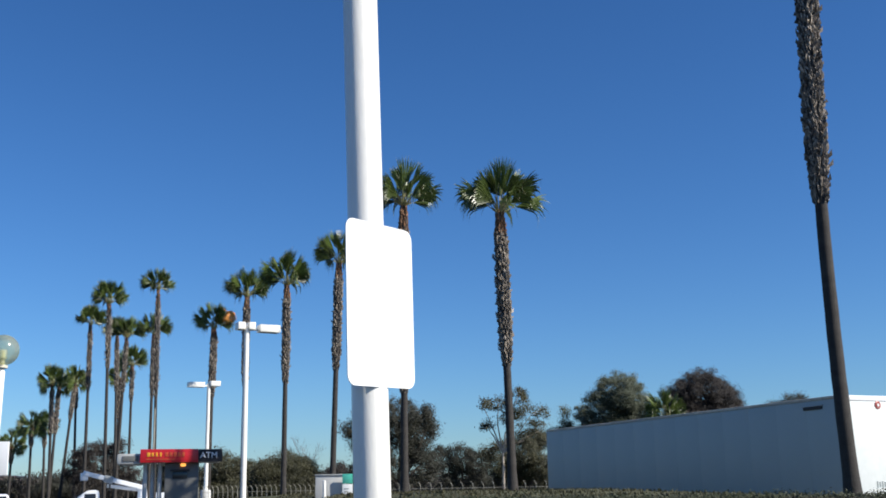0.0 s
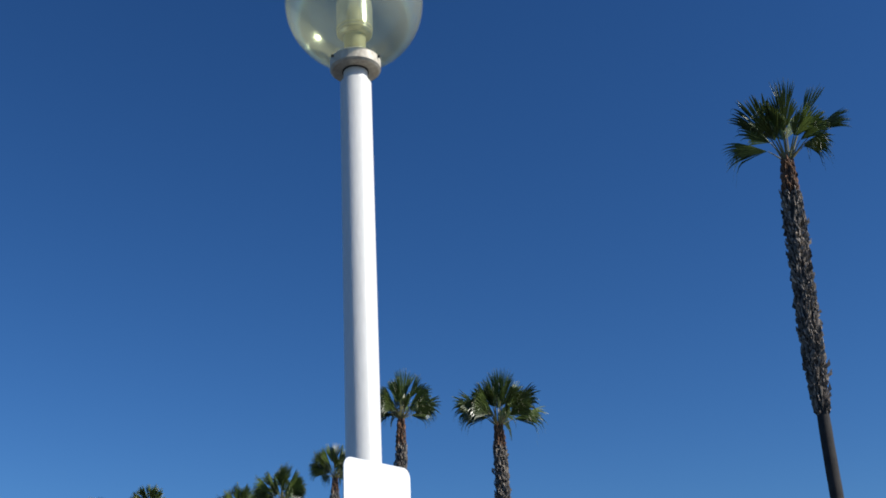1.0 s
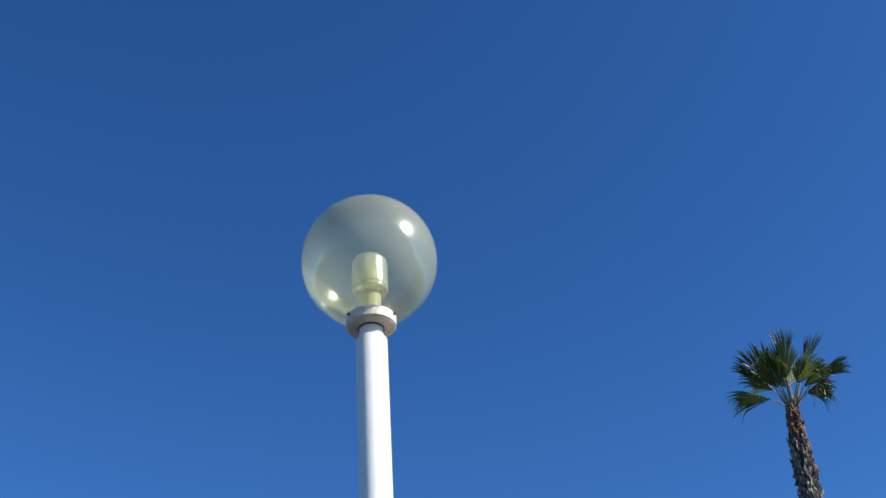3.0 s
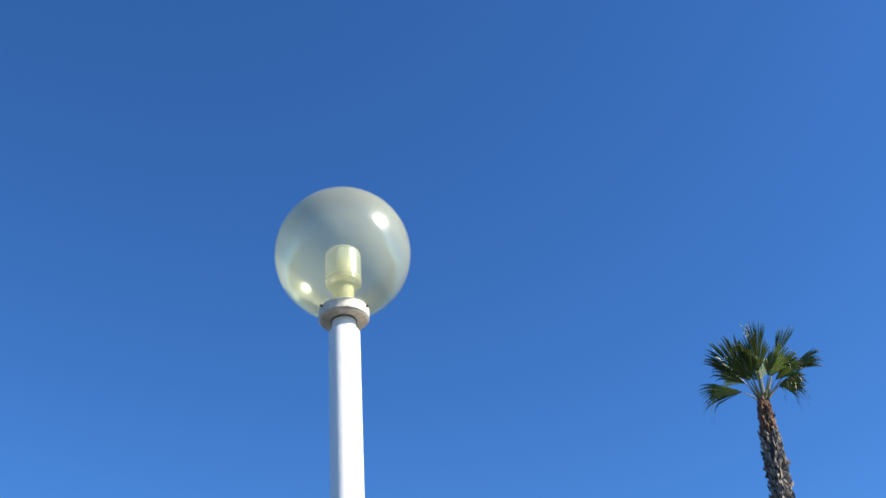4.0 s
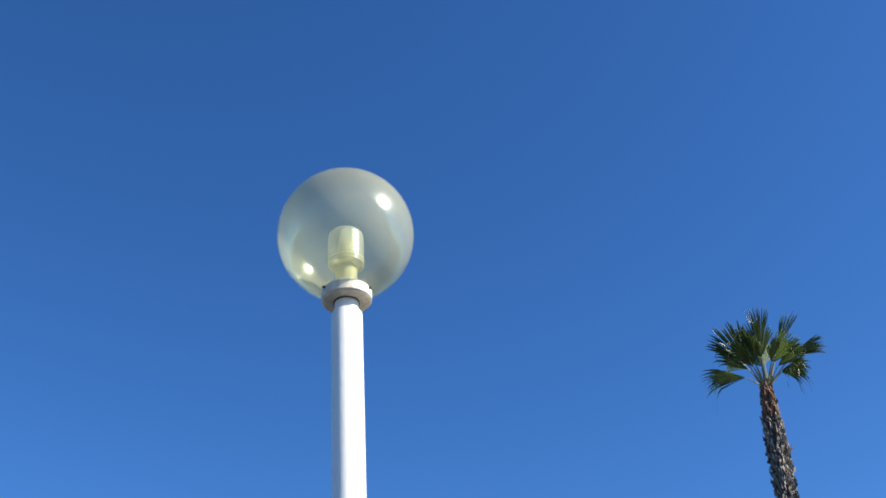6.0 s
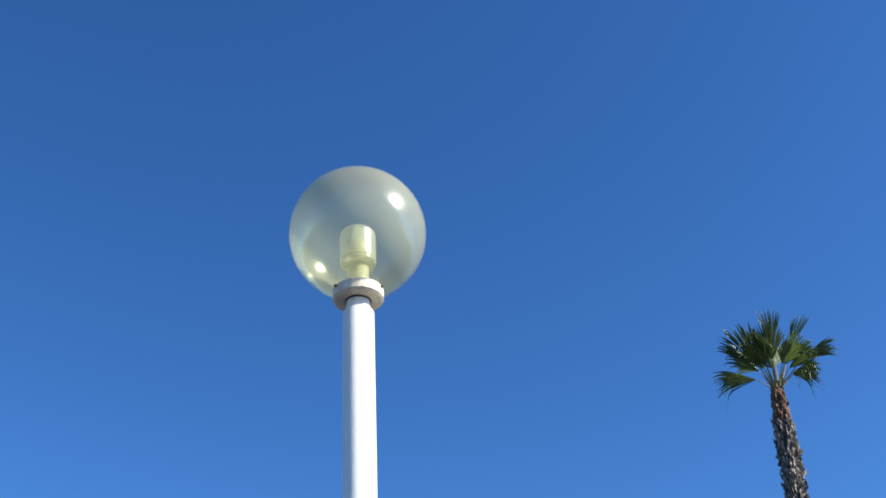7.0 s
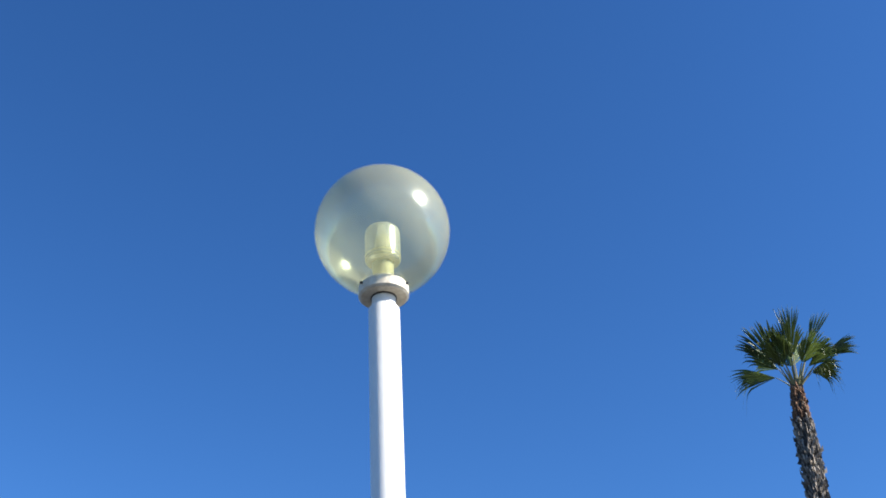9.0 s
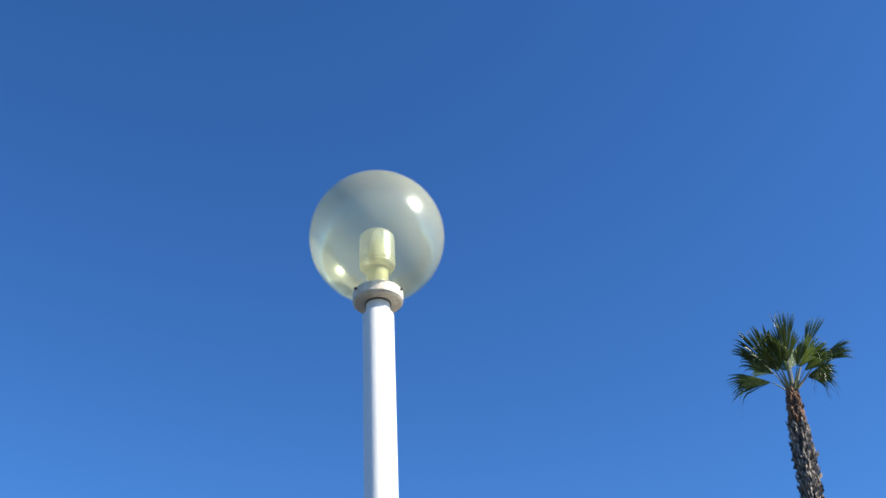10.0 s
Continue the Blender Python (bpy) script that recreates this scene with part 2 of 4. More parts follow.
def lathe(profile, n=32, bm=None, closed=False, wobble=None):
    """Turns (radius, height) pairs round z."""
    bm = bm or bmesh.new()
    rings = []
    for k, (r, z) in enumerate(profile):
        ring = []
        for i in range(n):
            t = 2 * math.pi * i / n
            rr = r * (wobble(t, z) if wobble else 1)
            ring.append(bm.verts.new((rr * math.cos(t), rr * math.sin(t), z)))
        rings.append(ring)
    pairs = list(zip(rings, rings[1:])) + ([(rings[-1], rings[0])] if closed else [])
    for lo, hi in pairs:
        for i in range(n):
            bm.faces.new((lo[i], lo[(i + 1) % n], hi[(i + 1) % n], hi[i]))
    if not closed:
        bm.faces.new(rings[0][::-1])
        bm.faces.new(rings[-1])
    bmesh.ops.recalc_face_normals(bm, faces=bm.faces)
    return bm


# ---- ground ----
ROW = [Vector(p) for p in ((9.5, 15.5), (7.1, 19.8), (1.9, 32.0), (-4.9, 47.7), (-10.8, 59.0), (-17.0, 64.0), (-23.0, 70.5), (-30.0, 82.0), (-40.0, 97.0))]


def row_distance(x, y):
    p, best = Vector((x, y)), 1e9
    for a, b in zip(ROW, ROW[1:]):
        ab = b - a
        k = max(0.0, min(1.0, (p - a).dot(ab) / ab.length_squared))
        best = min(best, (p - a - k * ab).length)
    return best


def height(x, y):
    d = row_distance(x, y)
    k = max(0.0, min(1.0, (5.2 - d) / 3.0))
    rise = max(0.0, min(1.0, (y - 23) / 8)) - 0.8 * max(0.0, min(1.0, (y - 48) / 10))
    return (1.28 + 0.24 * rise) * k * k * (3 - 2 * k)


def build_ground():
    xs = sorted({*np.linspace(-60, 40, 101), *(-3000, -1000, -400, -150, -90, 60, 100, 150, 400, 1000, 3000)})
    ys = sorted({*np.linspace(10, 110, 101), *(-3000, -1000, -300, -100, -40, -15, -5, 3, 130, 180, 300, 1000, 3000)})
    bm = bmesh.new()
    grid = [[bm.verts.new((x, y, height(x, y) + (0.06 * noise.noise((x * 0.8, y * 0.8, 0)) if height(x, y) > 0.2 else 0))) for x in xs] for y in ys]
    for j in range(len(ys) - 1):
        for i in range(len(xs) - 1):
            bm.faces.new((grid[j][i], grid[j][i + 1], grid[j + 1][i + 1], grid[j + 1][i]))
    ob = new("ground", mesh_of("ground", bm, GROUND))
    tagged(ob, "dark asphalt parking lot with a low grassy bank", "ground", kind="structure")


build_ground()


def build_hill():
    bm, n = bmesh.new(), 80
    rows = []
    for k, (dist, tall) in enumerate(((1500, 0.0), (1800, 1.0), (2300, 0.0))):
        row = []
        for i in range(n):
            az = radians(-75 + i * 150 / (n - 1))
            z = tall * (16 + 26 * max(0, 1 - abs(math.degrees(az) + 24) / 14) + 14 * noise.noise((i * 0.22, 3.1, 0)) + 4 * noise.noise((i * 0.9, 1.1, 0)))
            row.append(bm.verts.new((dist * math.sin(az), dist * math.cos(az), max(z, 0) - (0.5 if not tall else 0))))
        rows.append(row)
    for lo, hi in zip(rows, rows[1:]):
        for i in range(n - 1):
            bm.faces.new((lo[i], lo[i + 1], hi[i + 1], hi[i]))
    tagged(new("backdrop_hills", mesh_of("hills", bm, HILL)), "low bluish hills on the horizon", "hills", kind="structure")


build_hill()


# ---- globe street lamp ----
def globe_lamp(x, y, z, lean, label, segments=64, with_detail=True):
    """White steel pole with a collar, a hazy clear globe and the lamp inside. z: the globe's centre."""
    root = thing("street_lamp", x, y, 0, label, "street lamp", "globe lamps of the parking lot")
    tilt = Matrix.Rotation(radians(lean), 4, "Y")
    top = z - 0.323
    part("pole", lathe([(0.050, 0.0), (0.0525, 0.004), (0.0525, top - 0.006), (0.049, top), (0.041, top + 0.001), (0.041, z - 0.26)], 40), WHITE_PAINT, root, "white painted steel pole", tilt)
    part("base_plate", block((0.28, 0.28, 0.02), (0, 0, 0.010), 0.004), WHITE_PAINT, root)
    c0 = z - 0.281
    part("collar", lathe([(0.0415, c0), (0.079, c0), (0.086, c0 + 0.007), (0.086, c0 + 0.040), (0.081, c0 + 0.047), (0.060, c0 + 0.050), (0.0415, c0 + 0.050)], 48, closed=True), RING_CREAM, root, "weathered cream cast collar", tilt)
    # Thin dark ring standing in for the shaded gap under the collar.
    part("gasket", lathe([(0.0412, c0 - 0.004), (0.0445, c0 - 0.004), (0.0445, c0 + 0.001), (0.0412, c0 + 0.001)], 32, closed=True), NECK_GAP, root, "", tilt)
    for k in range(3):
        t = radians(216 + 120 * k)
        p = Vector((math.cos(t), math.sin(t), 0))
        part("screw", rod(p * 0.085 + Vector((0, 0, c0 + 0.034)), p * 0.094 + Vector((0, 0, c0 + 0.034)), 0.0045, n=8), DARK_METAL, root, "small dark set screw", tilt)
    # globe: an outer and an inner face, open at the neck
    R, wall, prof = 0.2395, 0.004, []
    start = math.asin(0.075 / R)
    steps = segments // 2
    for i in range(steps + 1):
        t = start + (math.pi - start) * i / steps
        prof.append((max(R * math.sin(t), 0.0004), z - R * math.cos(t)))
    inner = [(max((R - wall) * math.sin(t), 0.0003), z - (R - wall) * math.cos(t)) for t in [start + (math.pi - start) * i / steps for i in range(steps, -1, -1)]]
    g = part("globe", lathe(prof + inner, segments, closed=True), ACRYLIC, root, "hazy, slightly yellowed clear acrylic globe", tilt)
    # socket, lamp base and clear refractor
    b = c0 + 0.050
    part("socket", lathe([(0.0415, b - 0.01), (0.0415, b + 0.006), (0.038, b + 0.009), (0.0365, b + 0.082), (0.039, b + 0.086), (0.039, b + 0.102), (0.030, b + 0.106)], 32), CERAMIC, root, "cream ceramic lamp socket", tilt)
    r0 = b + 0.076
    part("refractor", lathe([(0.0395, r0 + 0.014), (0.052, r0 + 0.016), (0.0585, r0 + 0.022), (0.0610, r0 + 0.034), (0.0620, r0 + 0.050), (0.0620, r0 + 0.142), (0.0600, r0 + 0.152), (0.053, r0 + 0.160), (0.040, r0 + 0.163), (0.001, r0 + 0.164)], 48,
         wobble=lambda t, h: 1 + 0.006 * math.cos(24 * t)), LAMP_GLASS, root, "ribbed yellowish glass lamp cover", tilt)
    part("lamp", lathe([(0.014, r0 + 0.024), (0.016, r0 + 0.040), (0.027, r0 + 0.066), (0.030, r0 + 0.095), (0.024, r0 + 0.125), (0.010, r0 + 0.138), (0.001, r0 + 0.140)], 28), CERAMIC, root, "cream coated lamp", tilt)
    for rise, rad in ((0.026, 0.0600), (0.040, 0.0615)):
        part("cover_band", lathe([(rad - 0.002, r0 + rise), (rad + 0.0014, r0 + rise + 0.001), (rad + 0.0014, r0 + rise + 0.004), (rad - 0.002, r0 + rise + 0.005)], 48, closed=True), CERAMIC, root, "", tilt)
    return root


def rounded_plate(w, h, t, r, n=8):
    """A plate in the xz plane with rounded corners, its front at -y."""
    bm = bmesh.new()
    pts = []
    for cx, cz, a0 in ((w / 2 - r, h / 2 - r, 0), (-w / 2 + r, h / 2 - r, 90), (-w / 2 + r, -h / 2 + r, 180), (w / 2 - r, -h / 2 + r, 270)):
        for i in range(n + 1):
            t0 = radians(a0 + 90 * i / n)
            pts.append((cx + r * math.cos(t0), cz + r * math.sin(t0)))
    front = [bm.verts.new((x, -t / 2, z)) for x, z in pts]
    back = [bm.verts.new((x, t / 2, z)) for x, z in pts]
    bm.faces.new(front), bm.faces.new(back[::-1])
    for i in range(len(pts)):
        j = (i + 1) % len(pts)
        bm.faces.new((front[i], front[j], back[j], back[i]))
    bmesh.ops.recalc_face_normals(bm, faces=bm.faces)
    return bm


LEAN = -1.3
near_lamp = globe_lamp(-0.175, 3.12, 3.885, LEAN, "white globe lamp on a slightly leaning white pole")
plate_turn = math.degrees(math.atan2(0.797, 0.604))
sign = thing("pole_sign", -0.181, 3.082, 2.029, "white sign plate on the lamp pole, left blank as washed out by glare", "sign", turn=plate_turn)
sign.matrix_world = pose(-0.181, 3.082, 2.029, 0, LEAN, plate_turn)
# Print left off the plate: the glare's wash-out is put into its blank white.
part("plate", rounded_plate(0.290, 0.470, 0.003, 0.030), SIGN_WHITE, sign)
for zz in (-0.16, 0.16):
    part("strap", lathe([(0.0535, zz - 0.009), (0.0555, zz - 0.009), (0.0555, zz + 0.009), (0.0535, zz + 0.009)], 32, closed=True), ALUMINIUM, sign, "", pose(0.005, 0.0565, 0, 0, 0, 0))

far_lamp = globe_lamp(-6.92, 16.85, 3.78, 1.0, "white globe lamp on a white pole beside the lot", segments=40)
board = thing("notice_board", -6.86, 16.72, 2.12, "plain white notice board strapped to the lamp pole", "sign")
part("panel", block((0.50, 0.03, 0.50), (0, 0, 0), 0.006), SIGN_WHITE, board)
part("bracket", block((0.06, 0.08, 0.04), (-0.06, 0.05, 0.0), 0.004), ALUMINIUM, board)


# ---- palms ----
def fan_leaf(seed, el, petiole=0.60, blade=0.80, spread=58, twist=0.0, fold=22, arch=20, limp=0.5, fingers=21):
    """A fan leaf that heads along +x and rises by el degrees: a bent stalk, a pleated blade whose fingers part beyond the middle, tips that hang, loose threads."""
    rnd = random.Random(seed)
    verts, faces, kinds = [], [], []

    def face(kind, *pts):
        i = len(verts)
        verts.extend(tuple(p) for p in pts)
        faces.append(tuple(range(i, i + len(pts))))
        kinds.append(kind)
    down, across = Vector((0, 0, -1)), Vector((0, 1, 0))
    p, f, ring, steps = Vector((0, 0, 0)), None, None, 5
    for k in range(steps + 1):
        e = radians(el + 5 - (5 + 0.45 * arch) * k / steps)
        f = Vector((math.cos(e), 0, math.sin(e)))
        up, w = f.cross(across), 0.030 - 0.017 * k / steps
        now = [p + across * w, p + up * w * 0.6, p - across * w, p - up * w * 0.6]
        if ring:
            for i in range(4):
                face(0, ring[i], ring[(i + 1) % 4], now[(i + 1) % 4], now[i])
        ring = now
        if k < steps:
            p = p + f * (petiole / steps)
    hub, n0 = p, f.cross(across)
    s = across * math.cos(radians(twist)) + n0 * math.sin(radians(twist))
    n = f.cross(s)
    gap = 2 * radians(spread) / (fingers - 1)
    for i in range(fingers):
        phi = -radians(spread) + gap * i + rnd.uniform(-0.02, 0.02)
        sg = 1 if phi >= 0 else -1
        wing = s * math.cos(radians(fold)) - n * (sg * math.sin(radians(fold)))
        d = f * math.cos(phi) + wing * math.sin(phi)
        t = wing * math.cos(phi) - f * math.sin(phi)
        nn = d.cross(t).normalized()
        long = blade * (0.66 - 0.004 * fold + (0.34 + 0.004 * fold) * math.cos(phi)) * rnd.uniform(0.90, 1.06)
        hang = limp * (0.12 + 1.25 * abs(math.sin(phi))) * rnd.uniform(0.6, 1.4)
        rows = []
        for k in (0.03, 0.34, 0.66, 0.78, 0.90, 1.0):
            free = max(0.0, k - 0.58) / 0.42
            w = math.tan(gap / 2) * long * 1.06 * (k if k <= 0.66 else 0.66 * min(1.0, 1.22 * (1.01 - free)) ** 0.75)
            c = hub + d * (long * (k - 0.22 * min(hang, 1.6) * free * free)) - n * (0.30 * radians(arch) * long * k * k) + down * (0.42 * hang * long * free * free)
            rows.append((c - t * w, c + nn * w * 0.75, c + t * w))
        pale = rnd.random() < 0.55
        for j, (lo, hi) in enumerate(zip(rows, rows[1:])):
            kind = 2 if pale and j == 4 else 1
            face(kind, lo[0], lo[1], hi[1], hi[0])
            face(kind, lo[1], lo[2], hi[2], hi[1])
        if rnd.random() < 0.35 + 0.3 * limp:
            q = rows[rnd.choice((3, 4, 5))][1]
            end = q + d * 0.03 + Vector((rnd.uniform(-0.05, 0.05), rnd.uniform(-0.05, 0.05), -rnd.uniform(0.08, 0.20) * (0.6 + limp)))
            face(1, q - t * 0.006, q + t * 0.006, end)
    me = bpy.data.meshes.new("frond")
    me.from_pydata(verts, [], faces)
    for m in (STALK, FROND, FROND_GLINT_TIP):
        me.materials.append(m)
    me.polygons.foreach_set("material_index", kinds)
    return me


# leaves of a grown crown, from the spear at its heart to the hanging skirt: rise, stalk, blade, half-spread, fold, arch, limpness
STANDS = ((84, 0.66, 0.94, 28, 12, 3, 0.08), (66, 0.60, 0.94, 38, 42, 4, 0.35), (46, 0.48, 1.04, 44, 66, 3, 0.7), (31, 0.44, 1.08, 48, 74, 0, 1.0), (12, 0.44, 0.94, 60, 72, 8, 1.1), (-12, 0.50, 0.80, 66, 60, 20, 1.2))
LEAVES = [[fan_leaf(10 * k + j, el + rise, p, f, w, tw, fo, ar, li) for j, (rise, tw) in enumerate(((0, 0), (5, 38), (-5, -42)))] for k, (el, p, f, w, fo, ar, li) in enumerate(STANDS)]


def trunk_curve(base, neck, bend):
    b, n = Vector(base), Vector(neck)

    def at(z):
        k = (z - b.z) / (n.z - b.z)
        c = b.lerp(n, k)
        return Vector((c.x + bend * 4 * k * (1 - k), c.y, z))
    return at


def boot(bm, p, out, up, w, h, t):
    """One old leaf base: a wedge that stands off the trunk, split at its tip."""
    side = up.cross(out).normalized()
    a, b = p - side * w * 0.5, p + side * w * 0.5
    tip = p + up * h + out * t
    vs = [bm.verts.new(v) for v in (a, b, b + up * h * 0.5 + out * t * 0.45, tip + side * w * 0.22, tip - side * w * 0.22 + up * h * 0.1, a + up * h * 0.5 + out * t * 0.45, p + up * h * 0.45 + out * (t * 0.9 + 0.03))]
    for f in ((0, 1, 6), (1, 2, 6), (2, 3, 6), (3, 4, 6), (4, 5, 6), (5, 0, 6)):
        bm.faces.new([vs[i] for i in f])


def palm(base, neck, skirt, scale, seed, label, leaves=None, boots=260, crown=(4, 7, 8, 7, 0, 0), bare=0.145, full=0.25, bend=0.0):
    rnd = random.Random(seed)
    bx, by = base
    gz = height(bx, by) - 0.05
    root = thing("palm_tree", bx, by, gz, label, "palm tree", "tall fan palms in a row")
    rel = Vector((bx, by, gz))
    at = trunk_curve((0, 0, 0), Vector(neck) - rel, bend)
    top = neck[2] - gz
    sk = skirt - gz

    def sheath(u):
        return bare * 0.9 + (full * 0.80 - bare * 0.9) * min(1, u * 5) - full * 0.36 * max(0, u - 0.84) / 0.16

    # trunk: thin and ringed below, thick under the old leaf bases
    bm, rings, n, steps = bmesh.new(), [], 14, 44
    for k in range(steps + 1):
        z = top * k / steps
        r = bare * (1.12 - 0.22 * z / max(sk, 0.1)) if z < sk else None
        if z < 0.5:
            r = bare * (1.12 + 0.5 * (0.5 - z))
        if r is None:
            u = (z - sk) / (top - sk)
            r = sheath(u)
        c = at(z)
        rings.append([bm.verts.new((c.x + r * math.cos(t) * (1 + rnd.uniform(-0.03, 0.03)), c.y + r * math.sin(t) * (1 + rnd.uniform(-0.03, 0.03)), z)) for t in [2 * math.pi * i / n for i in range(n)]])
    for lo, hi in zip(rings, rings[1:]):
        for i in range(n):
            bm.faces.new((lo[i], lo[(i + 1) % n], hi[(i + 1) % n], hi[i]))
    bm.faces.new(rings[-1])
    part("trunk", bm, BARK, root)
    # old leaf bases in a spiral
    old, fresh = bmesh.new(), bmesh.new()
    for k in range(boots):
        u = (k + rnd.random()) / boots
        z = sk - 0.15 + (top - sk + 0.05) * u
        t = k * 2.39996 + rnd.uniform(-0.35, 0.35)
        out = Vector((math.cos(t), math.sin(t), 0))
        swell = min(1, 0.35 + u * 5)
        r = sheath(u)
        p = at(z) + out * r * 0.93
        up = Vector((rnd.uniform(-0.25, 0.25), rnd.uniform(-0.25, 0.25), 1)).normalized()
        boot(fresh if u > 0.86 else old, p, out, up, rnd.uniform(0.022, 0.060) * swell, rnd.uniform(0.08, 0.21), (rnd.uniform(0.02, 0.05) if rnd.random() < 0.92 else rnd.uniform(0.06, 0.11)) * swell * (1.0 if u < 0.86 else 0.5))
    part("husk", old, BOOT, root, "rough dry criss-cross leaf bases")
    part("young_husk", fresh, BOOT_FRESH, root, "reddish brown young leaf bases")
    heart = at(top)

    def hang_leaf(mesh, az, size):
        ob = new("frond", mesh)
        ob.parent = root
        ob.matrix_local = Matrix.Translation(heart + Vector((0.07 * math.cos(radians(az)), 0.07 * math.sin(radians(az)), -0.03)) * scale) @ pose(0, 0, 0, 0, 0, az) @ Matrix.Diagonal((scale * size, scale * size, scale * size, 1))

    if leaves:
        for k, (az, el, stalk, blade, twist, spread, fold, arch, limp) in enumerate(leaves):
            hang_leaf(fan_leaf(300 + k, el, stalk, blade, spread, twist, fold, arch, limp, 11 + int(spread / 5)), az, 1.0)
    else:
        for stand, many in enumerate(crown):
            first = rnd.uniform(0, 360)
            for k in range(many):
                hang_leaf(rnd.choice(LEAVES[stand]), first + (k + rnd.uniform(-0.3, 0.3)) * 360 / many, rnd.uniform(0.86, 1.10))
    return root


# The tall palm by the trailer: heading, rise, stalk, blade, twist, half-spread, fold, arch and limpness of each fan.
TALL = [(192, 63, 0.56, 1.12, 50, 32, 16, 4, 0.45), (300, 84, 0.95, 0.88, -45, 18, 8, 2, 0.05), (345, 66, 0.94, 0.92, 55, 17, 12, 2, 0.05), (340, 47, 0.80, 0.80, 0, 32, 66, 18, 0.35),
        (160, 50, 0.42, 0.96, 0, 40, 74, 34, 0.75), (312, 38, 0.40, 0.66, -20, 62, 50, 46, 0.90), (228, 62, 0.50, 0.88, 14, 44, 40, 14, 0.50), (255, 68, 0.58, 0.92, -8, 38, 34, 12, 0.35),
        (288, 58, 0.48, 0.76, -20, 46, 46, 22, 0.55), (215, 62, 0.44, 0.78, 20, 46, 56, 14, 0.90), (184, 61, 0.46, 0.94, 20, 38, 60, 8, 0.80), (70, 70, 0.66, 0.92, 0, 36, 24, 6, 0.20),
        (346, 46, 0.40, 0.70, 8, 50, 68, 18, 0.80), (135, 66, 0.60, 0.92, 25, 40, 36, 6, 0.40), (310, 64, 0.50, 0.82, -10, 40, 50, 12, 0.40), (325, 56, 0.46, 0.80, 10, 42, 62, 12, 0.60)]
palm((7.165, 19.75), (7.225, 19.70, 11.95), 6.75, 1.0, 1, "very tall leaning fan palm with a rough upper trunk", TALL, boots=1700, bare=0.127, full=0.208, bend=-0.12)

# base x, y; neck x, y, z; foot of the leaf bases; crown width
ROWS = [
    (1.88, 31.94, 1.73, 31.95, 9.75, 5.2, 2.3), (-1.41, 36.97, -1.36, 36.98, 11.36, 4.9, 2.25), (-4.92, 47.75, -4.66, 47.77, 11.5, 6.9, 2.25),
    (-7.70, 52.44, -7.66, 52.44, 11.45, 6.85, 2.45), (-10.85, 59.01, -10.81, 59.02, 12.1, 7.4, 2.4), (-13.0, 60.62, -12.91, 60.64, 10.6, 7.0, 2.1),
    (-16.78, 63.83, -16.97, 63.78, 13.3, 7.3, 1.9), (-18.63, 69.55, -18.67, 69.54, 11.5, 7.8, 2.1), (-20.57, 66.91, -20.8, 66.84, 13.05, 9.4, 2.2),
    (-22.92, 70.36, -23.03, 70.33, 12.3, 8.4, 2.0), (-21.72, 72.89, -21.4, 72.93, 11.8, 8.5, 2.1), (-22.26, 74.76, -22.58, 74.66, 12.2, 8.7, 1.9),
    (-23.39, 81.72, -23.45, 81.7, 10.9, 8.6, 2.3), (-25.6, 86.28, -25.69, 86.26, 10.3, 7.7, 1.9), (-26.91, 75.34, -27.07, 75.28, 8.8, 6.0, 2.0),
    (-27.6, 77.31, -27.31, 77.32, 8.9, 6.1, 1.9), (-27.6, 79.43, -26.96, 79.55, 9.3, 7.2, 1.9), (-27.9, 83.46, -28.16, 83.37, 9.4, 8.3, 1.8),
    (-31.6, 84.27, -31.67, 84.24, 6.3, 5.5, 2.1), (-31.3, 86.51, -31.49, 86.44, 6.5, 5.6, 1.9), (-34.76, 88.41, -34.73, 88.43, 5.1, 4.4, 2.2)]
for k, (bx, by, nx, ny, nz, skirt, wide) in enumerate(ROWS):
    rise = 0.0 if k < 2 else 0.12 if k < 6 else 0.30 if k < 13 else 0.45 if k < 18 else 0.62
    palm((bx, by), (nx, ny, nz + rise), skirt, wide / 2.22, 40 + k, "tall fan palm with a shaggy upper trunk" if k < 6 else "slender fan palm far along the row",
         boots=(1300 if k < 2 else 800 if k < 6 else 300), crown=(4, 7, 8, 7, 0, 0) if k < 13 else (3, 5, 6, 6, 4, 1) if k < 18 else (2, 4, 6, 7, 8, 9), bare=0.122 if k < 6 else 0.100, full=0.205 if k < 6 else 0.165)
# a low, full fan palm beyond the trailer
palm((13.9, 69.6), (13.85, 69.6, 6.0), 4.0, 1.15, 90, "short full-crowned fan palm behind the trailer", boots=120, crown=(3, 5, 7, 7, 6, 3))


# ---- broadleaf trees ----
def leaves_mesh(name, centres, per, spread, size, mat, rnd):
    verts, faces = [], []
    for c, r in centres:
        for _ in range(per):
            d = Vector((rnd.gauss(0, 1), rnd.gauss(0, 1), rnd.gauss(0, 0.8)))
            p = Vector(c) + d * (spread * r * 0.5)
            s = size * rnd.uniform(0.6, 1.4)
            u = Vector((rnd.uniform(-1, 1), rnd.uniform(-1, 1), rnd.uniform(-1, 1))).normalized()
            w = u.orthogonal().normalized()
            i = len(verts)
            verts += [p - u * s, p + w * s * 0.45, p + u * s, p - w * s * 0.45]
            faces.append((i, i + 1, i + 2, i + 3))
    me = bpy.data.meshes.new(name)
    me.from_pydata([tuple(v) for v in verts], [], faces)
    me.materials.append(mat)
    return me


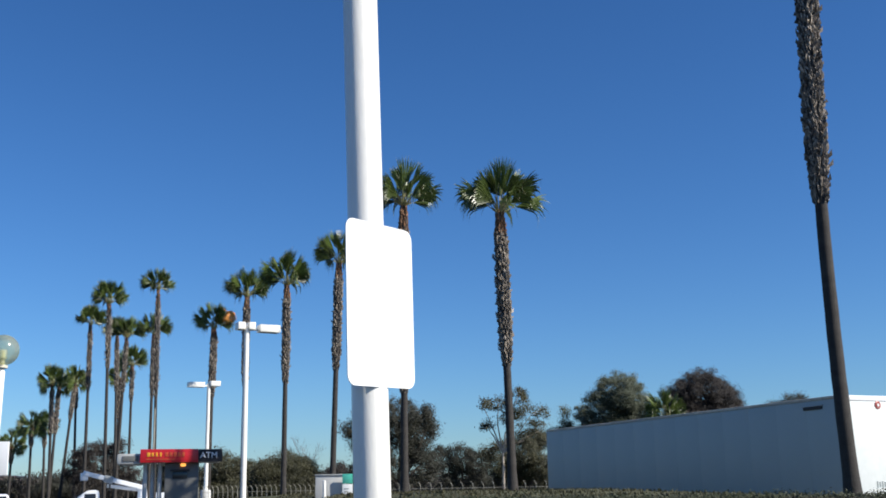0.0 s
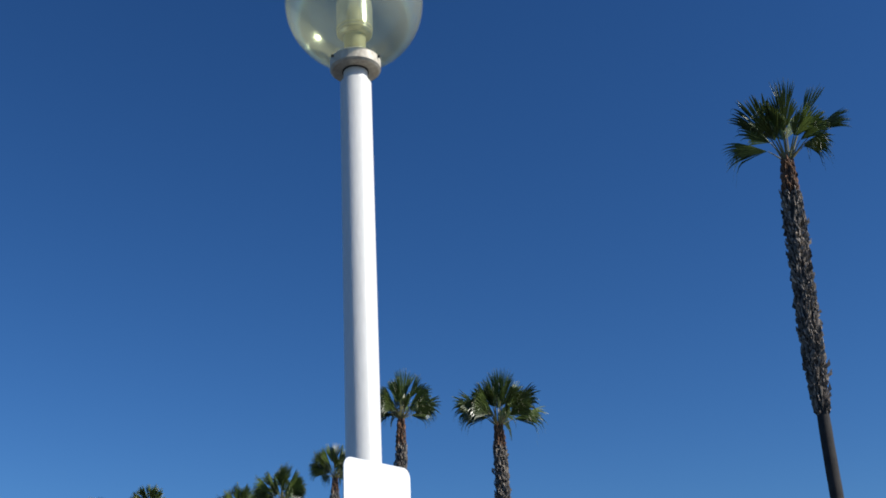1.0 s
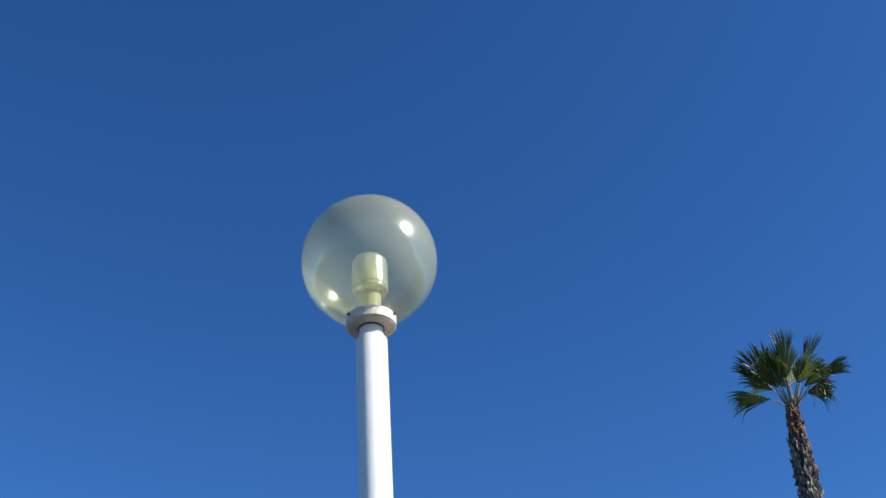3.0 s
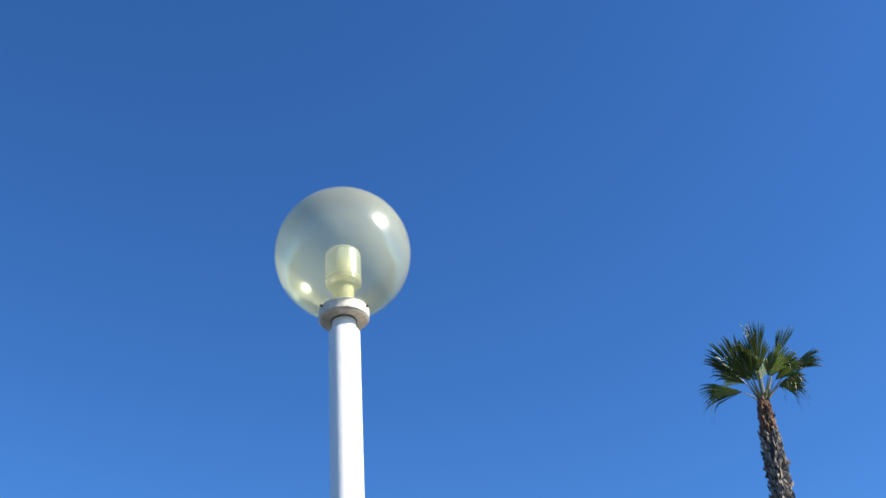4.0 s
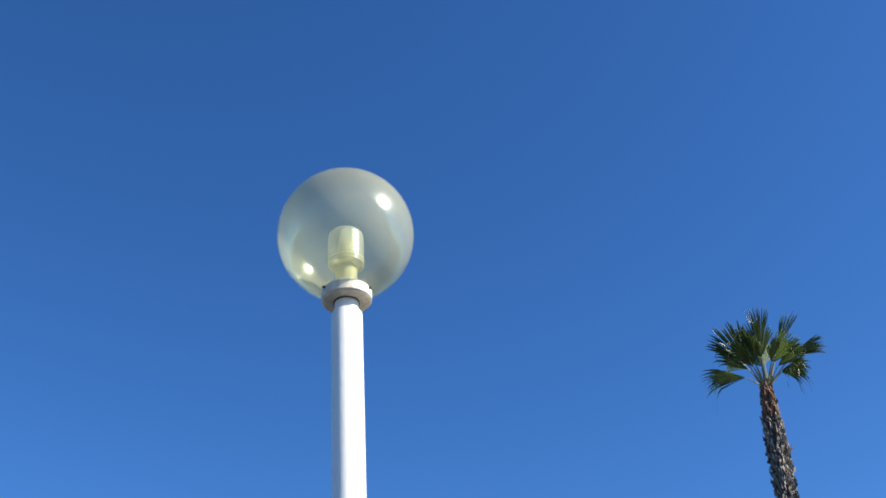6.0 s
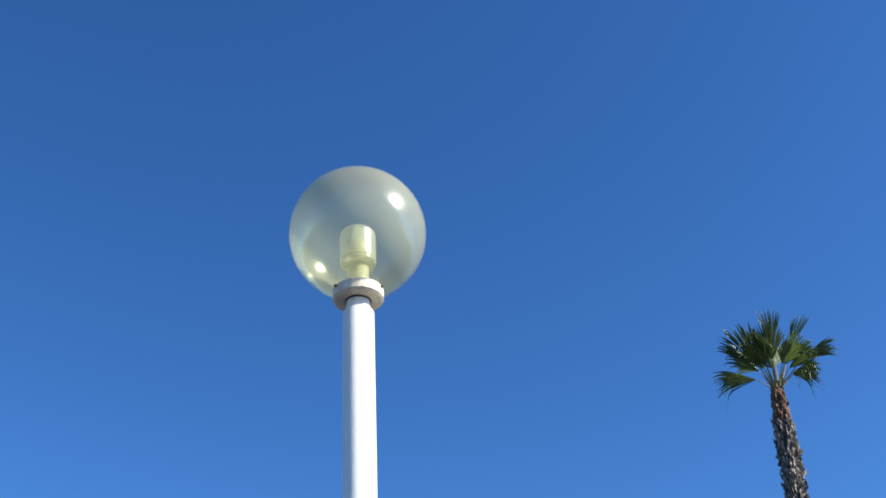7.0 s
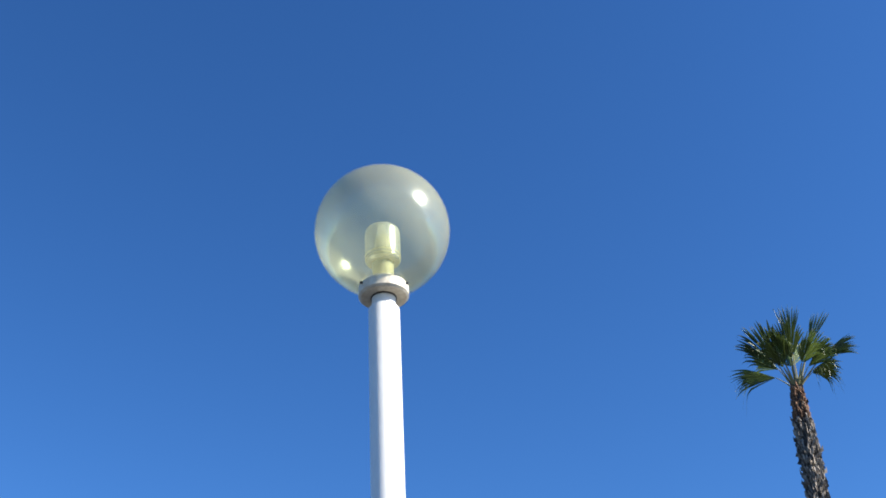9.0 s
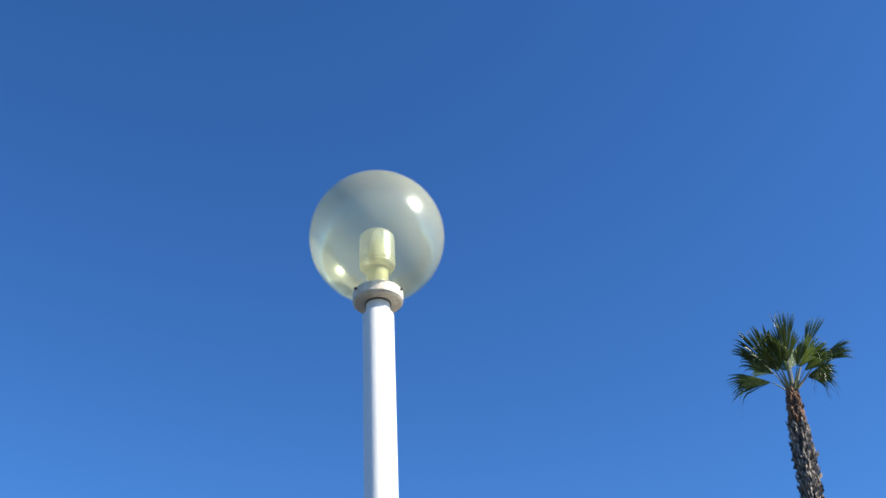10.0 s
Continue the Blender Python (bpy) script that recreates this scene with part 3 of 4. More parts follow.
def tree(x, y, lobes, trunk_r, mat, bark, label, seed, per=230, clumps=72, size=0.046, name="tree", open_crown=0.0):
    """lobes: (dx, z, rx, rz) of the crown's masses as seen along the bank; clumps of leaves gather at their outer parts."""
    rnd = random.Random(seed)
    gz = height(x, y) - 0.05
    root = thing(name, x, y, gz, label, "tree" if name == "tree" else "bush")
    wood = bmesh.new()
    low = min(z - rz for _, z, _, rz in lobes)
    fork = Vector((0, 0, max(0.3, (low - gz) * 0.9 + 0.3)))
    rod((0, 0, 0), fork, trunk_r, trunk_r * 0.75, 9, wood)
    centres = []
    for dx, z, rx, rz in lobes:
        mid = Vector((dx, rnd.uniform(-0.4, 0.4) * rx, z - gz))
        bendp = fork.lerp(mid, 0.5) + Vector((rnd.uniform(-0.2, 0.2), rnd.uniform(-0.2, 0.2), 0.15))
        rod(fork, bendp, trunk_r * 0.6, trunk_r * 0.42, 7, wood)
        rod(bendp, mid, trunk_r * 0.42, trunk_r * 0.15, 6, wood)
        for _ in range(max(4, int(clumps * rx * rz / 2))):
            d = Vector((rnd.gauss(0, 1), rnd.gauss(0, 1), rnd.gauss(0, 1))).normalized() * rnd.uniform(0.35, 1.0) ** 0.6
            p = mid + Vector((d.x * rx, d.y * rx, d.z * rz))
            if p.z < 0.2:
                continue
            centres.append((p, rnd.uniform(0.22, 0.5) * (1 - open_crown * 0.3)))
            if rnd.random() < 0.25:
                rod(mid, p, trunk_r * 0.12, 0.008, 4, wood, caps=False)
    part("trunk", wood, bark, root)
    crown = new("crown", leaves_mesh("crown", centres, per, 1.0, size, mat, rnd))
    crown.parent = root
    return root


tree(-2.6, 60, [(-1.6, 4.6, 1.0, 1.3), (0.0, 5.2, 1.5, 1.5), (1.0, 4.6, 1.1, 1.7), (1.8, 5.6, 0.35, 0.7), (1.2, 3.0, 1.2, 1.2), (-1.2, 2.8, 1.4, 1.2), (-2.6, 4.9, 0.4, 0.5)], 0.2, LEAF_DARK, WOOD_DARK, "dense dark green tree behind the fence", 5)
tree(1.0, 75, [(-1.2, 3.6, 0.9, 1.1), (0.0, 3.7, 0.9, 1.0), (1.1, 3.3, 0.9, 1.1), (0.2, 2.3, 1.7, 0.9)], 0.14, LEAF_DARK, WOOD_DARK, "low dark tree behind the fence", 6)
tree(3.05, 60, [(-0.2, 6.2, 0.65, 0.45), (-1.0, 6.1, 0.35, 0.25), (0.9, 6.6, 0.7, 0.5), (1.6, 5.6, 0.8, 0.5), (0.6, 5.4, 0.6, 0.5), (-0.85, 5.0, 0.2, 0.2), (2.0, 4.7, 0.5, 0.5), (1.2, 4.2, 0.9, 0.6)], 0.08, LEAF_GREEN, WOOD_PALE, "thin eucalyptus with a pale bare trunk", 7, per=130, clumps=60, size=0.052, open_crown=0.6)
tree(4.6, 63, [(-1.6, 3.4, 1.0, 1.0), (-0.4, 3.2, 1.2, 1.4), (0.8, 3.0, 1.0, 1.6), (0.4, 4.4, 0.7, 0.6), (-0.9, 2.2, 1.5, 0.9)], 0.15, LEAF_GREEN, WOOD_DARK, "olive-green bushy tree by the trailer", 8)
tree(11.8, 74, [(0.0, 7.6, 1.7, 1.7), (-1.4, 6.6, 1.3, 1.5), (1.1, 6.4, 1.1, 1.5), (0.0, 5.2, 1.9, 1.4)], 0.2, LEAF_OLIVE, WOOD_DARK, "round olive-green tree behind the trailer", 9, clumps=110)
tree(9.4, 76, [(0.0, 5.9, 0.7, 1.3), (-1.1, 5.6, 0.5, 0.9), (-2.0, 5.1, 0.6, 0.6), (0.6, 4.6, 1.2, 1.0), (-1.2, 6.9, 0.25, 0.4), (-2.9, 4.8, 0.7, 0.5)], 0.12, LEAF_OLIVE, WOOD_DARK, "small olive tree behind the trailer", 10, open_crown=0.4)
tree(17.0, 73, [(0.0, 7.6, 2.0, 1.7), (-1.4, 7.0, 1.1, 1.4), (1.4, 6.9, 1.1, 1.4), (0.4, 5.6, 2.3, 1.4), (2.3, 6.2, 0.6, 0.8)], 0.22, LEAF_BROWN, WOOD_DARK, "large round brownish tree behind the trailer", 11, clumps=130)
tree(22.4, 71.5, [(0.0, 6.9, 0.8, 0.6), (-0.8, 6.7, 0.6, 0.4), (0.7, 6.6, 0.6, 0.5), (0, 5.6, 1.2, 0.9)], 0.14, LEAF_DARK, WOOD_DARK, "dark treetop showing over the trailer", 12)
tree(-8.75, 61, [(-0.1, 2.15, 1.7, 1.75), (-0.9, 2.0, 1.2, 1.5), (0.95, 1.95, 1.3, 1.4), (0.1, 1.0, 2.2, 0.9)], 0.1, LEAF_GREEN, WOOD_DARK, "wide rounded olive-green bush behind the fence", 13, name="bush", clumps=190, per=260, size=0.036)
tree(-13.0, 66, [(0.0, 3.2, 1.1, 1.1), (1.2, 2.6, 0.8, 1.1), (-0.9, 2.8, 0.8, 1.0), (0.3, 2.0, 1.6, 0.9)], 0.12, LEAF_GREEN, WOOD_DARK, "olive-green tree beyond the lot", 14)
tree(-6.9, 70, [(0, 2.6, 0.8, 0.9), (1.0, 2.2, 0.8, 0.7), (-0.8, 2.2, 0.7, 0.8), (2.0, 2.0, 0.8, 0.7)], 0.1, LEAF_BROWN, WOOD_DARK, "dry brownish bush behind the fence", 15, name="bush")
tree(-24.6, 78, [(0.0, 4.2, 1.3, 1.2), (1.2, 4.6, 0.8, 0.8), (-1.2, 3.6, 1.0, 1.2), (0.2, 2.6, 2.0, 1.2), (2.1, 3.4, 0.8, 1.0), (1.6, 5.2, 0.4, 0.3)], 0.2, LEAF_BROWN, WOOD_DARK, "dark tree among the far palms", 16)
tree(-30.5, 88, [(0.0, 2.4, 1.6, 1.0), (1.6, 2.1, 1.0, 0.8), (-1.4, 2.0, 0.9, 0.7)], 0.15, LEAF_DARK, WOOD_DARK, "low dark bush at the far end", 17, name="bush")
tree(-20.4, 84, [(0.0, 3.2, 1.2, 1.1), (1.4, 2.8, 1.1, 1.1), (-1.3, 3.6, 0.7, 0.7), (0.2, 2.0, 2.2, 0.9)], 0.15, LEAF_DARK, WOOD_DARK, "dark tree beyond the bank kiosk", 18)


def bare_tree(x, y, tall, seed):
    rnd = random.Random(seed)
    gz = height(x, y) - 0.05
    root = thing("tree", x, y, gz, "small leafless tree with fine twigs", "tree")
    bm = bmesh.new()

    def grow(p, d, length, r, level):
        q = p + d * length
        rod(p, q, r, r * 0.65, 5, bm, caps=False)
        if level:
            for _ in range(3):
                grow(q, (d + Vector((rnd.uniform(-0.7, 0.7), rnd.uniform(-0.7, 0.7), rnd.uniform(-0.1, 0.5)))).normalized(), length * rnd.uniform(0.5, 0.78), r * 0.58, level - 1)
    grow(Vector((0, 0, 0)), Vector((0, 0, 1)), tall * 0.36, 0.032, 5)
    part("trunk", bm, TWIG, root)


def thicket():
    """A far belt of scrub and trees beyond the fence."""
    rnd = random.Random(31)
    root = thing("thicket", -10, 92, 0, "continuous dark belt of scrub and far trees", "trees", kind="stuff")
    for name, mat, lo, hi in (("scrub", LEAF_DARK, 0.2, 5.0), ("dry_scrub", LEAF_BROWN, 0.2, 4.3)):
        centres = []
        for k in range(1250):
            x = rnd.uniform(-42, 24)
            top = hi * (0.62 + 0.38 * noise.noise((x * 0.23, 2.0 if lo < 0 else hi, 0.0)) + 0.12 * noise.noise((x * 1.1, hi, 5.0)))
            z = lo + (top - lo) * rnd.random()
            centres.append((Vector((x, rnd.uniform(-2.5, 2.5), z)), rnd.uniform(0.5, 0.9)))
        ob = new(name, leaves_mesh(name, centres, 80, 1.0, 0.11, mat, rnd))
        ob.parent = root


thicket()
bare_tree(-7.7, 62, 4.6, 3)


# ---- hedge ----
def hedge():
    rnd = random.Random(4)
    a, b = Vector((-1.25, 16.05, 0)), Vector((9.4, 14.4, 0))
    along = (b - a).normalized()
    across = Vector((-along.y, along.x, 0))
    root = thing("hedge", *a, "clipped dense green hedge along the lot", "hedge", kind="stuff")
    bm = bmesh.new()
    n = 40
    L = (b - a).length
    grid = []
    for i in range(n + 1):
        s = along * (L * i / n)
        ring = []
        for off, z in ((-0.36, 0.0), (-0.40, 0.7), (-0.37, 1.28), (-0.28, 1.35), (0.28, 1.35), (0.37, 1.28), (0.40, 0.7), (0.36, 0.0)):
            j = 0.03 * noise.noise((i * 0.7, off * 9, z * 5))
            ring.append(bm.verts.new(s + across * (off + j) + Vector((0, 0, z + (j if z else 0)))))
        grid.append(ring)
    for lo, hi in zip(grid, grid[1:]):
        for k in range(7):
            bm.faces.new((lo[k], lo[k + 1], hi[k + 1], hi[k]))
    bm.faces.new(grid[0]), bm.faces.new(grid[-1][::-1])
    # Solid core sheet behind the leaves, coloured as the hedge's inner shade.
    part("twigs", bm, HEDGE_INNER_SHADE, root)
    centres = []
    for _ in range(2600):
        s = along * rnd.uniform(0, L)
        if rnd.random() < 0.5:
            p = s + across * rnd.uniform(-0.38, 0.38) + Vector((0, 0, 1.35 + rnd.gauss(0.0, 0.014)))
        else:
            p = s + across * (rnd.choice((-1, 1)) * 0.40) + Vector((0, 0, rnd.uniform(0.1, 1.35)))
        centres.append((p, 0.12))
    leaves = new("leaves", leaves_mesh("hedge_leaves", centres, 16, 0.8, 0.022, LEAF_HEDGE, rnd))
    leaves.parent = root


hedge()


# ---- fence ----
def fence():
    a, b = Vector((-13.0, 55.2, 0)), Vector((6.2, 55.2, 0))
    root = thing("fence", *a, "weathered steel picket fence with bent tops", "fence")
    first = None
    spots = [0.24 * k for k in range(40)] + [9.6 + 0.52 * k for k in range(19)]
    for x in spots:
        if first is None:
            bm = bmesh.new()
            pts = [Vector((0, 0, 0)), Vector((0, 0, 1.84)), Vector((-0.02, 0, 1.93)), Vector((-0.06, 0, 1.99)), Vector((-0.12, 0, 2.03))]
            for p, q in zip(pts, pts[1:]):
                rod(p, q, 0.014, 0.013, 6, bm)
            first = mesh_of("picket", bm, FENCE)
        ob = new("picket", first)
        ob.parent = root
        ob.matrix_local = pose(x, 0, 0)
    for z in (0.25, 1.72):
        bm = bmesh.new()
        for p, q in zip(spots, spots[1:]):
            rod((p, 0.03, z), (q, 0.03, z), 0.011, n=5, bm=bm, caps=False)
        part("rail", bm, FENCE, root)


fence()


def grass():
    rnd = random.Random(8)
    verts, faces = [], []
    for _ in range(22000):
        x, y = rnd.uniform(-7, 8), rnd.uniform(18, 50)
        h = height(x, y)
        if h < 0.9:
            continue
        t, s, tall = rnd.uniform(0, 6.28), rnd.uniform(0.02, 0.05), rnd.uniform(0.02, 0.09)
        i = len(verts)
        verts += [(x - s * math.cos(t), y - s * math.sin(t), h - 0.03), (x + s * math.cos(t), y + s * math.sin(t), h - 0.03), (x + rnd.uniform(-0.06, 0.06), y + rnd.uniform(-0.06, 0.06), h + tall)]
        faces.append((i, i + 1, i + 2))
    me = bpy.data.meshes.new("grass")
    me.from_pydata(verts, [], faces)
    me.materials.append(material("dry_grass", (0.042, 0.048, 0.018), 0.8, second=(0.065, 0.054, 0.028), scale=0.8, through_light=0.2, fine=5))
    tagged(new("grass", me), "patchy dry grass on the bank", "grass", kind="stuff")


grass()


# ---- trailer ----
def trailer():
    near, far = Vector((10.58, 29.70, 0)), Vector((4.06, 44.50, 0))
    ax = (near - far).normalized()
    turn = math.degrees(math.atan2(ax.y, ax.x))
    L, W, Z0, Z1 = (near - far).length, 2.59, 1.15, 3.90
    root = thing("trailer", far.x, far.y, 0, "long white box trailer parked with its shaded side to the lot", "trailer", turn=turn)
    # x runs to the front; the side toward the lot is y = 0 and the body lies at y > 0
    n = 13
    for k in range(n):
        x0, x1 = L * k / n, L * (k + 1) / n
        part("side_panel", block((x1 - x0 - 0.002, 0.03, Z1 - Z0 - 0.16), ((x0 + x1) / 2, 0.015, (Z0 + Z1) / 2), 0.003), TRAILER_SHADED, root)
    part("far_side", block((L, 0.03, Z1 - Z0 - 0.16), (L / 2, W - 0.015, (Z0 + Z1) / 2)), TRAILER_SHADED, root)
    part("floor", block((L, W - 0.02, 0.16), (L / 2, W / 2, Z0), 0.01), DARK_METAL, root)
    part("roof", block((L - 0.05, W - 0.08, 0.03), (L / 2, W / 2, Z1 - 0.02)), TRAILER_FRONT, root)
    for y in (0.0, W):
        part("top_rail", block((L, 0.05, 0.075), (L / 2, y, Z1 - 0.0375), 0.018), RAIL_CREAM, root, "weathered cream rounded top rail")
        part("bottom_rail", block((L, 0.05, 0.14), (L / 2, y, Z0 + 0.05), 0.008), ALUMINIUM, root)
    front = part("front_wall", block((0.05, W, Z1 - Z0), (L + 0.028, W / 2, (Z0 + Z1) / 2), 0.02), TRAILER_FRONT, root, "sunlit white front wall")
    part("front_rail", block((0.09, W, 0.14), (L + 0.03, W / 2, Z1 - 0.07), 0.02), SIGN_WHITE, front)
    part("marker", lathe([(0.0, 0.0), (0.10, 0.0), (0.11, 0.01), (0.085, 0.022), (0.045, 0.014), (0.04, 0.024), (0.0005, 0.024)], 24), RED_MARK, front, "round faded red marker", pose(L + 0.054, 1.36, Z1 - 0.25, 0, 90, 0))
    part("marker_centre", rod((L + 0.072, 1.36, Z1 - 0.25), (L + 0.084, 1.36, Z1 - 0.25), 0.04, n=16), SIGN_WHITE, front)
    for k in range(4):
        part("marking", block((0.006, 0.05, 0.17 - 0.03 * (k % 2)), (L + 0.056, 1.08 + 0.09 * k, 1.52)), GREY_MARK, front, "grey marking bar")
    vent = part("vent", block((0.75, 0.05, 0.10), (L - 0.95, -0.015, Z1 - 0.28), 0.03), DARK_METAL, root, "dark oval side vent")
    part("vent_lip", block((0.80, 0.09, 0.025), (L - 0.95, -0.02, Z1 - 0.225), 0.008), CANOPY, vent)
    part("light", block((0.8, 0.03, 0.05), (2.4, -0.012, Z0 + 0.26), 0.012), DARK_METAL, root, "dark side marker lamp")
    part("end_door", block((0.05, W, Z1 - Z0), (-0.028, W / 2, (Z0 + Z1) / 2), 0.012), TRAILER_SHADED, root)
    for x in (1.6, 2.9):
        for y in (0.20, W - 0.20):
            w = part("wheel", rod((x, y - 0.14, 0.5), (x, y + 0.14, 0.5), 0.5, n=28), TYRE, root)
            part("rim", rod((x, y - 0.15, 0.5), (x, y + 0.15, 0.5), 0.28, n=20), ALUMINIUM, w)
    part("axle_frame", block((3.4, 0.9, 0.35), (2.3, W / 2, 0.85), 0.03), DARK_METAL, root)
    for y in (0.6, W - 0.6):
        part("landing_leg", block((0.14, 0.14, 1.08), (L - 2.6, y, 0.54), 0.01), DARK_METAL, root)


trailer()


# ---- lot lights ----
def lot_light(x, y, top, heads, label):
    root = thing("lot_light", x, y, height(x, y), label, "street lamp", "tall lights of the parking lot")
    top -= height(x, y)
    part("pole", lathe([(0.11, 0), (0.10, 0.3), (0.085, top - 0.05), (0.08, top + 0.10), (0.001, top + 0.11)], 20), WHITE_PAINT, root, "white square-shouldered pole")
    part("footing", lathe([(0.26, 0), (0.26, 0.5), (0.23, 0.55), (0.001, 0.55)], 24), CONCRETE, root)
    for side, long, reach, az, dz in heads:
        t = pose(0, 0, top + dz, 0, 0, az)
        arm = part("arm", block((reach, 0.07, 0.07), (side * reach / 2, 0, -0.04), 0.01), WHITE_PAINT, root, "", t)
        h = part("head", block((long, 0.42, 0.25), (side * (reach + long / 2), 0, 0.0), 0.02), WHITE_PAINT, root, "white box lamp head", t)
        part("lens", block((long * 0.7, 0.22, 0.012), (side * (reach + long / 2), 0, -0.126)), CANOPY, h)


lot_light(-6.83, 37.38, 7.18, [(-1, 0.26, 0.10, 28, 0.05), (1, 0.74, 0.42, 28, 0.0), (1, 0.24, 0.02, 28, 0.06)], "tall white two-headed parking lot light")
lot_light(-12.05, 55.71, 7.04, [(-1, 0.82, 0.25, 28, 0.02), (1, 0.50, 0.06, 28, 0.10)], "white two-headed lot light beyond the kiosk")


# ---- kiosk ----
def text_part(name, words, size, mat, parent, m):
    cu = bpy.data.curves.new(name, "FONT")
    cu.body, cu.size, cu.extrude, cu.align_x, cu.align_y = words, size, 0.006, "CENTER", "CENTER"
    ob = new("tmp_text", cu)
    me = bpy.data.meshes.new_from_object(ob.evaluated_get(bpy.context.evaluated_depsgraph_get()))
    bpy.data.objects.remove(ob)
    me.materials.clear()
    me.materials.append(mat)
    ob = new(name, me)
    ob.parent, ob.matrix_local = parent, m
    return ob


def kiosk():
    x0, y0 = -8.62, 35.95
    root = thing("bank_kiosk", x0, y0, 0, "cash machine kiosk under a red and black sign canopy", "kiosk", turn=math.degrees(math.atan2(0.58, 2.43)) - 2)
    part("red_panel", block((1.80, 0.14, 0.42), (-0.34, -0.35, 2.81), 0.01), SIGN_RED, root, "glossy red sign panel")
    blk = part("black_panel", block((0.76, 0.14, 0.40), (0.945, -0.35, 2.81), 0.01), SIGN_BLACK, root, "black sign panel with white letters")
    text_part("lettering", "ATM", 0.27, LETTER, blk, pose(0.90, -0.428, 2.81, 90, 0, 0))
    for k, (w, h) in enumerate(((0.10, 0.13), (0.07, 0.12), (0.06, 0.13), (0.06, 0.13))):
        part("logo_bar", block((w, 0.012, h), (-0.98 + 0.125 * k, -0.424, 2.85), 0.003), SIGN_YELLOW, root, "yellow bar of the bank's lettering")
    for k in range(5):
        part("logo_bar", block((0.09, 0.012, 0.13), (-0.42 + 0.13 * k, -0.424, 2.85), 0.003), material("sign_orange", (0.62, 0.10, 0.03), 0.4) if k == 0 else bpy.data.materials["sign_orange"], root, "dull orange bar of the bank's lettering")
    part("stripe", block((0.9, 0.012, 0.03), (-0.6, -0.424, 2.70)), bpy.data.materials["sign_orange"], root)
    part("canopy", block((2.45, 1.7, 0.36), (0.0, 0.60, 2.80), 0.03), CANOPY, root, "grey canopy")
    end = part("canopy_end", block((0.78, 1.5, 0.34), (-1.58, 0.45, 2.72), 0.09), CANOPY, root, "rounded pale grey canopy end")
    part("inset", block((0.50, 0.03, 0.17), (-1.55, -0.305, 2.73), 0.012), CABINET, end, "dark grey inset panel")
    body = part("cabinet", block((1.05, 0.85, 2.6), (0.05, 0.35, 1.30), 0.03), CABINET, root, "grey machine cabinet")
    part("screen", block((0.46, 0.03, 0.22), (0.0, -0.09, 2.20), 0.01), GLASS_DARK, body, "dark screen")
    part("hood", block((0.60, 0.18, 0.04), (0.0, -0.15, 2.36), 0.01), SIGN_BLACK, body)
    part("keypad", block((0.40, 0.05, 0.16), (0.0, -0.10, 1.35), 0.01), ALUMINIUM, body)
    # Small amber block with weak emission of its own.
    glow_mat = bpy.data.materials.new("amber_glow")
    glow_mat.use_nodes = True
    glow_mat.node_tree.nodes["Principled BSDF"].inputs["Base Color"].default_value = (0.9, 0.4, 0.08, 1)
    glow_mat.node_tree.nodes["Principled BSDF"].inputs["Emission Color"].default_value = (1.0, 0.42, 0.08, 1)
    glow_mat.node_tree.nodes["Principled BSDF"].inputs["Emission Strength"].default_value = 0.9
    part("amber_spot", block((0.17, 0.06, 0.10), (0.10, -0.32, 2.52), 0.03), glow_mat, root, "small glowing amber spot")
    for k, x in enumerate((-1.10, -0.88, -0.64)):
        part("column", rod((x, 0.10 + 0.25 * (k % 2), 0), (x, 0.10 + 0.25 * (k % 2), 2.62), 0.07, n=14), CONCRETE, root, "grey canopy column")
    part("plinth", block((2.4, 1.8, 0.15), (0, 0.45, 0.075), 0.02), CONCRETE, root)


kiosk()


